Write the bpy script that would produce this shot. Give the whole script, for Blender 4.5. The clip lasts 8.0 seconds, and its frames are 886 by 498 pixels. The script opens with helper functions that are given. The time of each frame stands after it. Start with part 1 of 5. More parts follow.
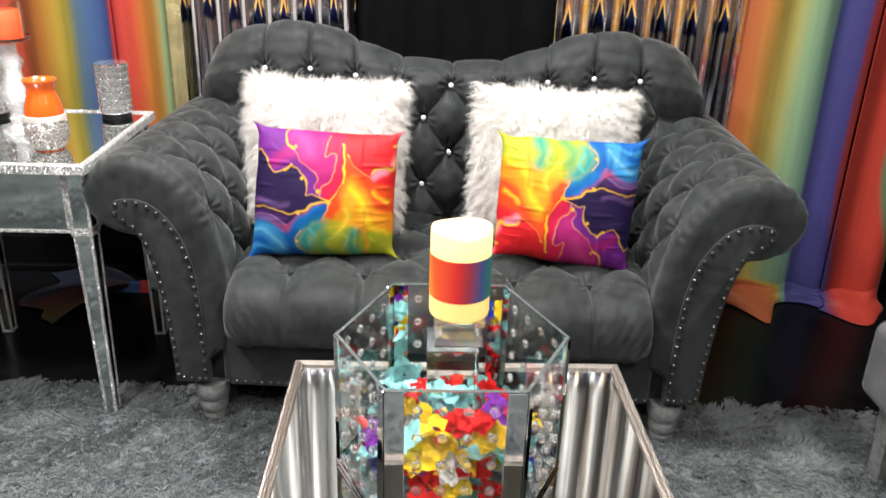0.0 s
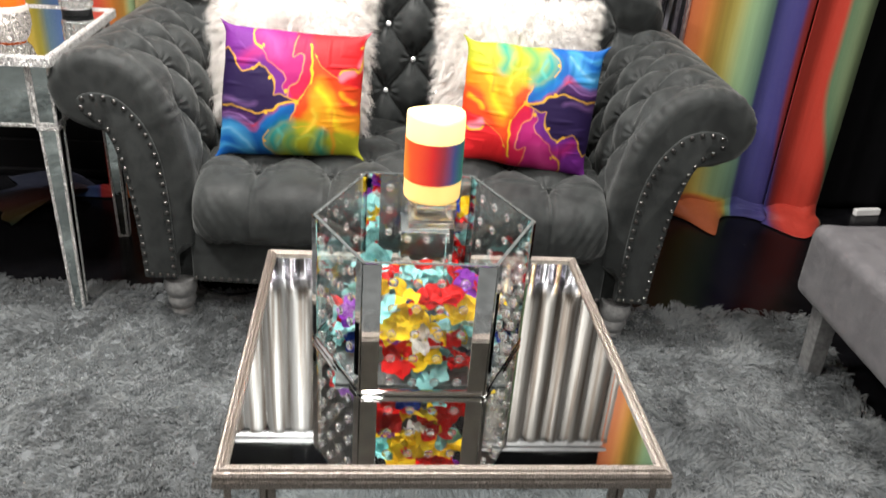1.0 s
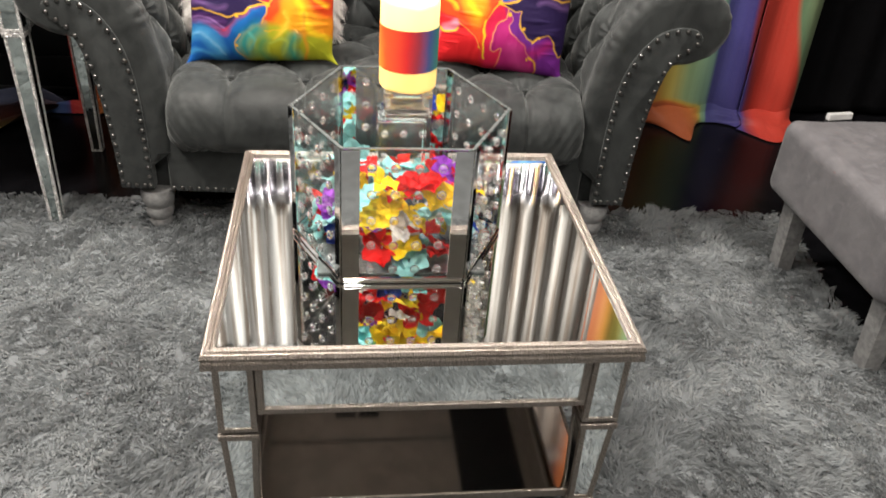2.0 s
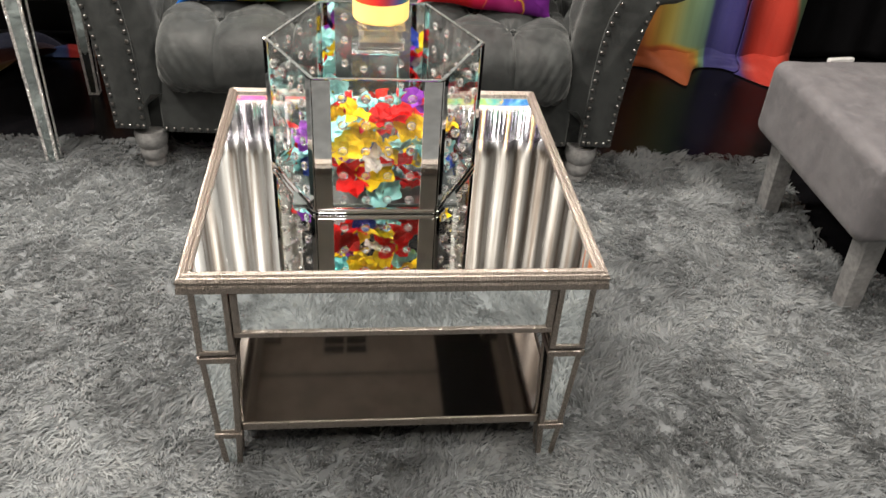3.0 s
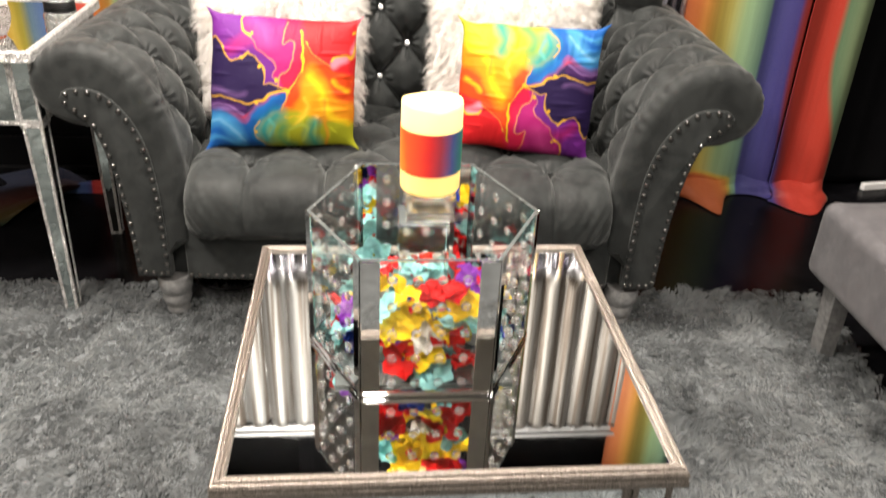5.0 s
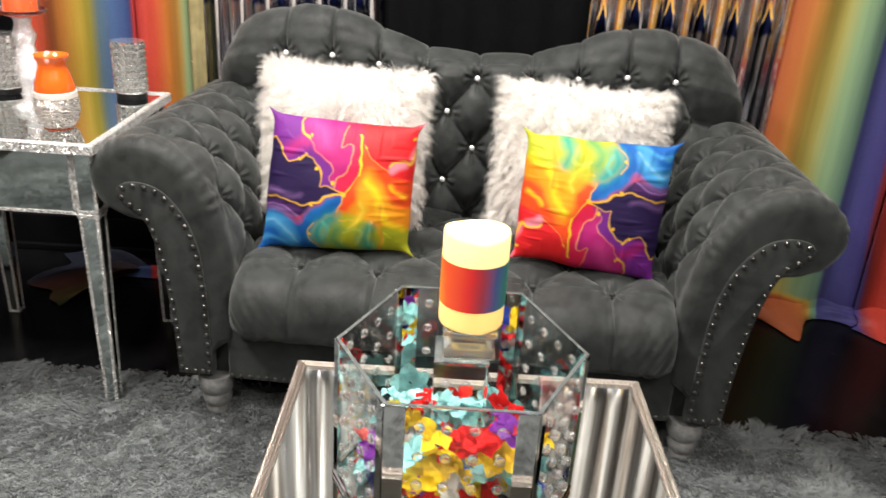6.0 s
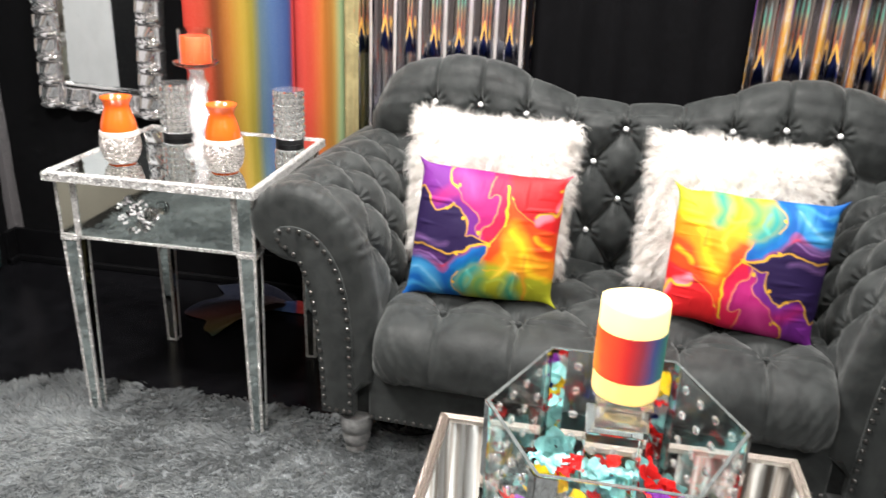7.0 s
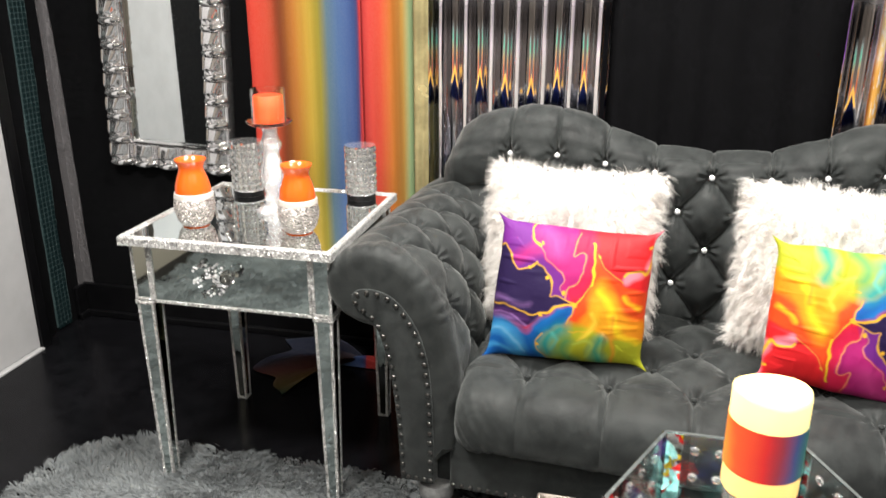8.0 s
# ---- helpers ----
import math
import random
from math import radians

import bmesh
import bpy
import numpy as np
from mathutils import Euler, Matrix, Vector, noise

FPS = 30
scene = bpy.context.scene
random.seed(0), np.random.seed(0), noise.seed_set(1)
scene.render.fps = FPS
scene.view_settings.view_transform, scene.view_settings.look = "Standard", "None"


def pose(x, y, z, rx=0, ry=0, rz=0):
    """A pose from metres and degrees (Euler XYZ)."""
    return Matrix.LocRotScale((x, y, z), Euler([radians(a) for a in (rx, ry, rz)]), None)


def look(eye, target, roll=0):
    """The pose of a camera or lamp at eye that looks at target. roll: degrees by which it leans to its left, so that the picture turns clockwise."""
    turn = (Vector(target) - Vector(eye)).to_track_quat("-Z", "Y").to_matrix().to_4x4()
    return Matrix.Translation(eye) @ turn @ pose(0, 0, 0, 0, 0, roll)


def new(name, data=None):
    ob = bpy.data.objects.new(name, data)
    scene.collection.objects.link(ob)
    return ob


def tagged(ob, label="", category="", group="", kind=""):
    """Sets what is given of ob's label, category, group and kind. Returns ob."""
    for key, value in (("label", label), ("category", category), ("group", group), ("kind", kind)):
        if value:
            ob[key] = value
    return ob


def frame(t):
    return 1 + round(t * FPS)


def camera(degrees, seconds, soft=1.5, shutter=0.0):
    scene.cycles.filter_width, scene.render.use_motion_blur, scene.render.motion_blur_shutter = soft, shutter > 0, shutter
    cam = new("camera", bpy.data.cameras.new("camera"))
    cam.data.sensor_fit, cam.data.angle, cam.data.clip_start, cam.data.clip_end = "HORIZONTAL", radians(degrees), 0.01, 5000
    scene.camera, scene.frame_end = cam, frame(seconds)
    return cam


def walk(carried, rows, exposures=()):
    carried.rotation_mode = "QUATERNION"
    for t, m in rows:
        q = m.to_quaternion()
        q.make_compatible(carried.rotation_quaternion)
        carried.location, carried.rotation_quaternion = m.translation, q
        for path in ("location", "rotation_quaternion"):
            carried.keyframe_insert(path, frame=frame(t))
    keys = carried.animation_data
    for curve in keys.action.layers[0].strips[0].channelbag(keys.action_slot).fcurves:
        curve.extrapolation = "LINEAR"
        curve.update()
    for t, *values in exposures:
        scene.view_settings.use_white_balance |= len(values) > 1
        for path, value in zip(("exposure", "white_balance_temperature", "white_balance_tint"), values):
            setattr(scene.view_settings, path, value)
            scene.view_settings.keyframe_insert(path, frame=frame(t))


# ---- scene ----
cam = camera(57.2, 8.0, shutter=0.4)
PATH = [
    (0, (0.039, 0.141, 1.41), (0.104, 1.982, 0.631), 1.8),
    (0.5, (0.013, 0.084, 1.397), (0.146, 1.892, 0.553), 2.6),
    (1, (-0.002, 0.042, 1.37), (0.188, 1.803, 0.439), 4.4),
    (1.5, (-0.015, 0.015, 1.336), (0.204, 1.726, 0.323), 4.7),
    (2, (-0.003, -0.008, 1.317), (0.242, 1.659, 0.239), 4.3),
    (2.2, (0.016, -0.02, 1.305), (0.269, 1.632, 0.207), 4.6),
    (3.3, (0.071, -0.075, 1.303), (0.271, 1.529, 0.125), 3.8),
    (3.5, (0.069, -0.075, 1.296), (0.27, 1.531, 0.122), 3.9),
    (4, (0.032, -0.04, 1.302), (0.229, 1.576, 0.14), 5.1),
    (4.5, (0.003, 0.02, 1.32), (0.187, 1.69, 0.234), 4.1),
    (5, (0.004, 0.106, 1.357), (0.193, 1.846, 0.389), 2.8),
    (5.2, (0.018, 0.145, 1.371), (0.202, 1.917, 0.461), 3.3),
    (6.3, (0.058, 0.242, 1.395), (-0.026, 2.082, 0.615), 3.3),
    (6.5, (0.041, 0.242, 1.407), (-0.107, 2.082, 0.637), 2.9),
    (7, (0.009, 0.251, 1.424), (-0.298, 2.086, 0.691), 2.3),
    (7.5, (-0.031, 0.284, 1.437), (-0.441, 2.113, 0.741), 1.5),
    (8, (-0.096, 0.333, 1.462), (-0.526, 2.171, 0.801), 0.1),
]
EXPOSURES = [(0, -0.1, 6120, 9), (0.5, -0.17, 6180, 10), (1, -0.04, 6300, 10), (2, 0.11, 6600, 11), (3.5, 0.23, 6750, 12), (4, 0.2, 6700, 13), (5, 0.18, 6850, 12), (6.5, -0.24, 6300, 9), (7, 0.16, 6250, 10), (7.5, 0.2, 6450, 10), (8, 0.05, 6350, 8)]
walk(cam, [(t, look(eye, target, roll)) for t, eye, target, roll in PATH], EXPOSURES)

# ---- light ----
world = bpy.data.worlds.new("world")
scene.world = world
world.use_nodes = True
world.node_tree.nodes["Background"].inputs[0].default_value = (0.02, 0.02, 0.022, 1)
world.node_tree.nodes["Background"].inputs[1].default_value = 0.3
scene.view_settings.exposure = 0.0


def unseen_lamp(x, y, sx, sy, watts, z=2.63):
    lamp = bpy.data.lights.new("unseen_overhead_light", "AREA")
    lamp.shape, lamp.size, lamp.size_y = "RECTANGLE", sx, sy
    lamp.energy, lamp.color = watts, (1.0, 0.94, 0.865)
    ob = new("unseen_overhead_light", lamp)
    ob.matrix_world = pose(x, y, z)
    return ob


unseen_lamp(-0.4, 2.1, 0.3, 0.3, 70)
unseen_lamp(0.5, 2.0, 0.3, 0.3, 42)
# three more, out of view, added to brighten the rug in front and beside
unseen_lamp(-0.5, -0.5, 0.4, 0.4, 42)
unseen_lamp(1.3, 0.3, 0.4, 0.4, 57)
unseen_lamp(-1.35, 1.15, 0.4, 0.4, 92)


# ---- materials ----
class Mat:
    """A node material with short calls for its nodes."""

    def __init__(self, name):
        self.m = bpy.data.materials.new(name)
        self.m.use_nodes = True
        self.t = self.m.node_tree
        self.b = self.t.nodes["Principled BSDF"]
        self.co = None

    def node(self, kind, **kw):
        n = self.t.nodes.new("ShaderNode" + kind)
        for k, v in kw.items():
            if k in n.inputs:
                self.put(n.inputs[k], v)
        return n

    def put(self, socket, v):
        if isinstance(v, bpy.types.NodeSocket):
            self.t.links.new(v, socket)
        elif isinstance(v, (tuple, list)) and len(v) == 3 and socket.type == "RGBA":
            socket.default_value = (*v, 1)
        else:
            socket.default_value = v

    def set(self, **kw):
        for k, v in kw.items():
            self.put(self.b.inputs[k.replace("_", " ")], v)
        return self

    def coord(self, which="Object"):
        if self.co is None:
            self.co = self.t.nodes.new("ShaderNodeTexCoord")
        return self.co.outputs[which]

    def scaled(self, s, which="Object", at=(0, 0, 0)):
        n = self.t.nodes.new("ShaderNodeMapping")
        n.inputs["Scale"].default_value = s if isinstance(s, tuple) else (s, s, s)
        n.inputs["Location"].default_value = at
        self.t.links.new(self.coord(which), n.inputs["Vector"])
        return n.outputs[0]

    def noise(self, scale, detail=3, rough=0.5, vec=None, dist=0.0):
        n = self.node("TexNoise", Scale=scale, Detail=detail, Roughness=rough, Distortion=dist)
        self.t.links.new(vec or self.coord(), n.inputs["Vector"])
        return n

    def math(self, op, a, b=0.0, c=0.0, clamp=False):
        n = self.t.nodes.new("ShaderNodeMath")
        n.operation, n.use_clamp = op, clamp
        for i, v in enumerate((a, b, c)):
            self.put(n.inputs[i], v)
        return n.outputs[0]

    def span(self, v, a, b, lo=0.0, hi=1.0, smooth=True):
        n = self.t.nodes.new("ShaderNodeMapRange")
        n.interpolation_type = "SMOOTHSTEP" if smooth else "LINEAR"
        for i, x in enumerate((v, a, b, lo, hi)):
            self.put(n.inputs[i], x)
        return n.outputs[0]

    def mix(self, f, a, b, blend="MIX"):
        n = self.t.nodes.new("ShaderNodeMix")
        n.data_type, n.blend_type = "RGBA", blend
        self.put(n.inputs[0], f)
        self.put(n.inputs[6], a)
        self.put(n.inputs[7], b)
        return n.outputs[2]

    def ramp(self, v, stops, mode="LINEAR"):
        n = self.t.nodes.new("ShaderNodeValToRGB")
        n.color_ramp.interpolation = mode
        e = n.color_ramp.elements
        while len(e) < len(stops):
            e.new(0.5)
        for el, (p, c) in zip(e, stops):
            el.position, el.color = p, (*c, 1)
        self.put(n.inputs[0], v)
        return n.outputs[0]

    def bump(self, height, strength=0.3, distance=0.002):
        n = self.node("Bump", Height=height, Strength=strength, Distance=distance)
        self.put(self.b.inputs["Normal"], n.outputs[0])
        return self

    def axes(self, which="Object"):
        n = self.t.nodes.new("ShaderNodeSeparateXYZ")
        self.t.links.new(self.coord(which), n.inputs[0])
        return n.outputs


def velvet(name, col, deep, sheen, gloss):
    m = Mat(name)
    big = m.noise(10, 2, 0.5, None, 1.4).outputs[0]
    fine = m.noise(420, 2, 0.7).outputs[0]
    crush = m.noise(30, 2, 0.5, None, 0.8).outputs[0]
    streak = m.noise(11, 2, 0.5, m.scaled((1.6, 0.8, 0.7)), 1.2).outputs[0]
    c = m.mix(m.span(big, 0.3, 0.7), deep, col)
    c = m.mix(m.span(crush, 0.45, 0.75, 0, 0.35), c, tuple(v * 1.5 for v in col))
    c = m.mix(m.span(fine, 0.35, 0.7, 0, 0.3), c, tuple(v * 1.4 for v in col))
    m.set(Base_Color=c, Roughness=m.span(crush, 0.35, 0.7, 0.5, 0.66), Sheen_Weight=m.span(streak, 0.36, 0.66, sheen * 0.6, sheen * 1.15), Sheen_Roughness=0.5, Sheen_Tint=(0.8, 0.83, 0.82))
    m.b.inputs["Specular IOR Level"].default_value = gloss
    m.bump(m.math("ADD", m.math("MULTIPLY", fine, 0.5), m.math("ADD", m.math("MULTIPLY", crush, 0.9), m.math("MULTIPLY", streak, 1.7))), 0.4, 0.003)
    return m.m


VELVET = velvet("grey_velvet", (0.0225, 0.0252, 0.0252), (0.0085, 0.0098, 0.0102), 0.26, 0.2)
VELVET_LIGHT = velvet("light_grey_velvet", (0.097, 0.094, 0.1), (0.076, 0.074, 0.08), 0.14, 0.25)


def mirror(name, tint=(0.86, 0.9, 0.9), rough=0.015):
    m = Mat(name)
    n = m.noise(6, 3).outputs[0]
    m.set(Base_Color=tint, Metallic=1.0, Roughness=m.span(n, 0.3, 0.8, rough, rough + 0.03))
    return m.m


MIRROR = mirror("mirror_glass")
DIM_MIRROR = mirror("grey_mirror_glass", (0.6, 0.66, 0.64), 0.025)
STRIP_MIRROR = mirror("mirror_strip", (0.7, 0.7, 0.69), 0.03)
SHELF_MIRROR = mirror("smoked_mirror", (0.6, 0.57, 0.54), 0.06)


def glitter(name, base, lo=0.15, hi=0.5, cell=700, metal=1.0, spread=1.3, dull=0.35):
    """Crushed-crystal coat: tiny facets that each face a way of their own."""
    m = Mat(name)
    v = m.node("TexVoronoi", Scale=cell)
    m.t.links.new(m.coord(), v.inputs["Vector"])
    g = m.t.nodes.new("ShaderNodeNewGeometry")
    off = m.t.nodes.new("ShaderNodeVectorMath")
    off.operation = "SUBTRACT"
    m.put(off.inputs[0], v.outputs["Color"])
    off.inputs[1].default_value = (0.5, 0.5, 0.5)
    sc = m.t.nodes.new("ShaderNodeVectorMath")
    sc.operation = "SCALE"
    m.put(sc.inputs[0], off.outputs[0])
    sc.inputs["Scale"].default_value = spread
    add = m.t.nodes.new("ShaderNodeVectorMath")
    m.put(add.inputs[0], g.outputs["Normal"])
    m.put(add.inputs[1], sc.outputs[0])
    nor = m.t.nodes.new("ShaderNodeVectorMath")
    nor.operation = "NORMALIZE"
    m.put(nor.inputs[0], add.outputs[0])
    m.put(m.b.inputs["Normal"], nor.outputs[0])
    sep = m.t.nodes.new("ShaderNodeSeparateColor")
    m.put(sep.inputs[0], v.outputs["Color"])
    c = m.mix(sep.outputs[0], tuple(x * dull for x in base), base)
    m.set(Base_Color=c, Metallic=metal, Roughness=m.span(sep.outputs[1], 0, 1, lo, hi))
    return m.m


GLITTER = glitter("crushed_crystal_trim", (0.98, 0.97, 0.96), 0.08, 0.35, 400, 0.4, 1.5, 0.3)
GLITTER_VASE = glitter("crushed_crystal_band", (0.95, 0.88, 0.84), 0.1, 0.4, 460, 0.8, 1.4, 0.25)
GLITTER_STRIP = glitter("silver_glitter_tape", (0.27, 0.26, 0.27), 0.35, 0.6, 420, 0.8, 0.9, 0.75)
CHAMPAGNE = glitter("champagne_silver_trim", (0.45, 0.4, 0.36), 0.3, 0.6, 1100, 1.0, 0.85)


def plain(name, col, rough=0.5, metal=0.0, var=0.12, scale=30, bump=0.1, **kw):
    m = Mat(name)
    n = m.noise(scale, 4, 0.6).outputs[0]
    big = m.noise(scale * 0.12, 2).outputs[0]
    c = m.mix(m.span(n, 0.3, 0.7), tuple(v * (1 - var) for v in col), tuple(min(1, v * (1 + var)) for v in col))
    c = m.mix(m.span(big, 0.35, 0.7, 0, 0.5), c, tuple(v * (1 - var) for v in col))
    m.set(Base_Color=c, Metallic=metal, Roughness=m.span(n, 0.2, 0.8, rough * 0.85, min(1, rough * 1.15)), **kw)
    if bump:
        m.bump(n, bump, 0.002)
    return m.m


BLACK_FLOOR = plain("black_gloss_floor", (0.005, 0.005, 0.006), 0.24, 0, 0.3, 14, 0.04, Specular_IOR_Level=0.1)
BLACK_WALL = plain("black_wall_paint", (0.0035, 0.0036, 0.0042), 0.65, 0, 0.25, 40, 0.15, Specular_IOR_Level=0.08)
CEILING = plain("pale_ceiling", (0.72, 0.68, 0.63), 0.7, 0, 0.2, 12, 0.1)
PALE_WALL = plain("beige_wall_paint", (0.3, 0.26, 0.215), 0.7, 0, 0.05, 12, 0.05)
BLACK_CLOTH = plain("black_curtain_cloth", (0.003, 0.003, 0.0036), 0.9, 0, 0.3, 60, 0.12, Specular_IOR_Level=0.06)
BLACK_TRIM = plain("black_gloss_paint", (0.003, 0.003, 0.0036), 0.4, 0, 0.2, 30, 0.1, Specular_IOR_Level=0.2)
WHITE_DOOR = plain("white_door_paint", (0.42, 0.42, 0.43), 0.45, 0, 0.05, 10, 0.05)
SILVER_WOOD = plain("silver_leaf_wood", (0.33, 0.33, 0.33), 0.4, 0.55, 0.25, 60, 0.2)
NAIL = plain("nickel_nailhead", (0.15, 0.145, 0.14), 0.3, 1.0, 0.1, 200, 0)
CRYSTAL_FOIL = plain("foil_backed_crystal", (0.92, 0.92, 0.94), 0.2, 0.3, 0.05, 200, 0)
BOARD = plain("raw_board", (0.42, 0.37, 0.33), 0.6, 0, 0.15, 18, 0.1)
BLACK_SHEET = plain("black_underlay", (0.012, 0.012, 0.014), 0.6, 0, 0.2, 40, 0.1)
STICKER = plain("dark_label_ink", (0.05, 0.05, 0.05), 0.6, 0, 0.1, 40, 0)
CHROME = plain("chrome", (0.8, 0.8, 0.8), 0.06, 1.0, 0.05, 40, 0)
ORANGE_GLAZE = plain("orange_glaze", (0.72, 0.11, 0.01), 0.22, 0, 0.06, 25, 0.03, Coat_Weight=0.5)
ORANGE_WAX = plain("orange_wax", (0.55, 0.05, 0.01), 0.5, 0, 0.1, 25, 0.15, Specular_IOR_Level=0.2)
PALE_BAND = plain("white_bead_band", (0.62, 0.58, 0.54), 0.35, 0.2, 0.15, 300, 0.5)
WHITE_PAPER = plain("white_scrap", (0.8, 0.8, 0.8), 0.7)


def glass(name, tint=(1, 1, 1), rough=0.0, ior=1.47):
    m = Mat(name)
    m.set(Base_Color=tint, Roughness=rough, IOR=ior, Transmission_Weight=1.0)
    return m.m


GLASS = glass("clear_glass", (0.97, 0.99, 0.985))
CRYSTAL = glass("cut_crystal", (0.97, 0.97, 0.98), 0.01, 1.6)


def facet_glass():
    m = Mat("mercury_crystal")
    v = m.node("TexVoronoi", Scale=260)
    m.t.links.new(m.coord(), v.inputs["Vector"])
    m.set(Base_Color=(0.93, 0.93, 0.95), Metallic=0.75, Roughness=0.1)
    m.bump(v.outputs["Distance"], 0.9, 0.004)
    return m.m


MERCURY = facet_glass()
TILE_SILVER = plain("silvered_tile", (0.9, 0.885, 0.89), 0.05, 0.92, 0.05, 30, 0.0)
GLASS_EDGE = plain("polished_glass_edge", (0.2, 0.22, 0.22), 0.25, 0.6, 0.15, 60, 0.05)
GEM_GLASS = plain("frosted_gem", (0.97, 0.97, 0.97), 0.1, 0.0, 0.02, 120, 0.1, Transmission_Weight=0.92, IOR=1.32)


def candle_wax():
    m = Mat("glowing_wax")
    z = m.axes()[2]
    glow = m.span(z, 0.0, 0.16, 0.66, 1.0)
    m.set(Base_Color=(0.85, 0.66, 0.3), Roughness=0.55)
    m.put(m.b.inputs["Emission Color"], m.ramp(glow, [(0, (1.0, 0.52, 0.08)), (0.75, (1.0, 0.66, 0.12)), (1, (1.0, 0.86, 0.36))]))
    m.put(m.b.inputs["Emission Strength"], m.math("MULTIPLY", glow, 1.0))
    return m.m


WAX = candle_wax()


def band_paper():
    m = Mat("rainbow_candle_band")
    x = m.axes()[0]
    w = m.math("ADD", x, m.math("MULTIPLY", m.math("SUBTRACT", m.noise(14, 2).outputs[0], 0.5), 0.02))
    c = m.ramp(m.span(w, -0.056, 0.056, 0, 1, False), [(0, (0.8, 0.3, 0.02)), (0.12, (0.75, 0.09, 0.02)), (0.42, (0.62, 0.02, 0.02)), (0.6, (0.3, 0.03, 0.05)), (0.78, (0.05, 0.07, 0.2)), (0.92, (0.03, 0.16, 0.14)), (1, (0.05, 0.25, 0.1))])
    # the paper itself emits a little light in its own colours
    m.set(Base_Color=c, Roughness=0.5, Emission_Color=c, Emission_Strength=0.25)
    return m.m


BAND = band_paper()


def rainbow_cloth(name, stops, x0, x1, depth=1.0, gathered=False):
    m = Mat(name)
    ax = m.axes()
    wob = m.noise(2.2, 2, 0.5, m.scaled((1, 1, 0.35))).outputs[0]
    x = m.math("ADD", ax[0], m.math("MULTIPLY", m.math("SUBTRACT", wob, 0.5), 0.05))
    if gathered:
        # the bands fan out towards the foot, and its orange hem lies heaped on the floor
        x = m.math("SUBTRACT", x, m.math("MULTIPLY", m.span(ax[0], 1.48, 1.84, 0, 0.095, False), m.span(ax[2], 0.6, 0.08)))
        x = m.math("SUBTRACT", x, m.math("MULTIPLY", m.span(ax[0], 1.5, 1.44, 0, 0.2), m.span(ax[2], 0.1, 0.055)))
    c = m.ramp(m.span(x, x0, x1, 0, 1, False), stops)
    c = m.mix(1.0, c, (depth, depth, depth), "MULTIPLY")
    streak = m.noise(55, 3, 0.6, m.scaled((1, 1, 0.03))).outputs[0]
    c = m.mix(m.span(streak, 0.35, 0.65, 0.18, 0.0), c, m.mix(1.0, c, (0.55, 0.5, 0.5), "MULTIPLY"))
    weave = m.noise(700, 1, 0.5, m.scaled((1, 1, 0.4))).outputs[0]
    c = m.mix(m.span(weave, 0.3, 0.7, 0, 0.05), c, (0.6, 0.5, 0.4))
    m.set(Base_Color=c, Roughness=0.5, Sheen_Weight=0.04, Sheen_Roughness=0.4)
    m.put(m.b.inputs["Specular IOR Level"], 0.14)
    m.bump(m.noise(60, 2, 0.5, m.scaled((1, 1, 0.08))).outputs[0], 0.25, 0.004)
    return m.m


LEFT_STOPS = [(0.0, (0.85, 0.05, 0.03)), (0.1, (0.72, 0.07, 0.03)), (0.18, (0.42, 0.09, 0.02)), (0.27, (0.55, 0.19, 0.02)), (0.34, (0.62, 0.4, 0.04)), (0.41, (0.58, 0.5, 0.06)),
              (0.47, (0.12, 0.22, 0.3)), (0.53, (0.07, 0.16, 0.38)), (0.62, (0.05, 0.11, 0.36)), (0.64, (0.1, 0.08, 0.26)), (0.655, (0.75, 0.04, 0.05)), (0.76, (0.78, 0.08, 0.04)),
              (0.84, (0.75, 0.26, 0.03)), (0.91, (0.62, 0.34, 0.06)), (0.95, (0.3, 0.44, 0.22)), (1.0, (0.32, 0.42, 0.2))]
RIGHT_STOPS = [(0.0, (0.5, 0.12, 0.04)), (0.07, (0.6, 0.17, 0.04)), (0.13, (0.72, 0.32, 0.06)), (0.21, (0.68, 0.5, 0.1)), (0.27, (0.62, 0.54, 0.14)), (0.35, (0.34, 0.52, 0.27)),
               (0.49, (0.27, 0.5, 0.38)), (0.515, (0.07, 0.08, 0.3)), (0.66, (0.06, 0.05, 0.26)), (0.685, (0.3, 0.03, 0.05)), (0.72, (0.6, 0.045, 0.03)),
               (0.91, (0.72, 0.06, 0.035)), (0.94, (0.14, 0.26, 0.14)), (1.0, (0.24, 0.34, 0.18))]
RAINBOW_L = rainbow_cloth("rainbow_cloth_a", LEFT_STOPS, -1.405, -0.8, 0.45)
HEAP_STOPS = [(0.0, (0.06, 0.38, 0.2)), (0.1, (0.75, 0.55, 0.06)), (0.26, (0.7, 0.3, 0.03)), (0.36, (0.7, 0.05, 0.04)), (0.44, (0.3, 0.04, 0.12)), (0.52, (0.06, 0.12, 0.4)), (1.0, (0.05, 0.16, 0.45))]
# colour cut far down to carry the shade behind the side table
RAINBOW_SHADED = rainbow_cloth("rainbow_cloth_shaded", HEAP_STOPS, -0.24, 0.24, 0.06)
RAINBOW_R = rainbow_cloth("rainbow_cloth_b", RIGHT_STOPS, 1.17, 1.8, 0.6, True)


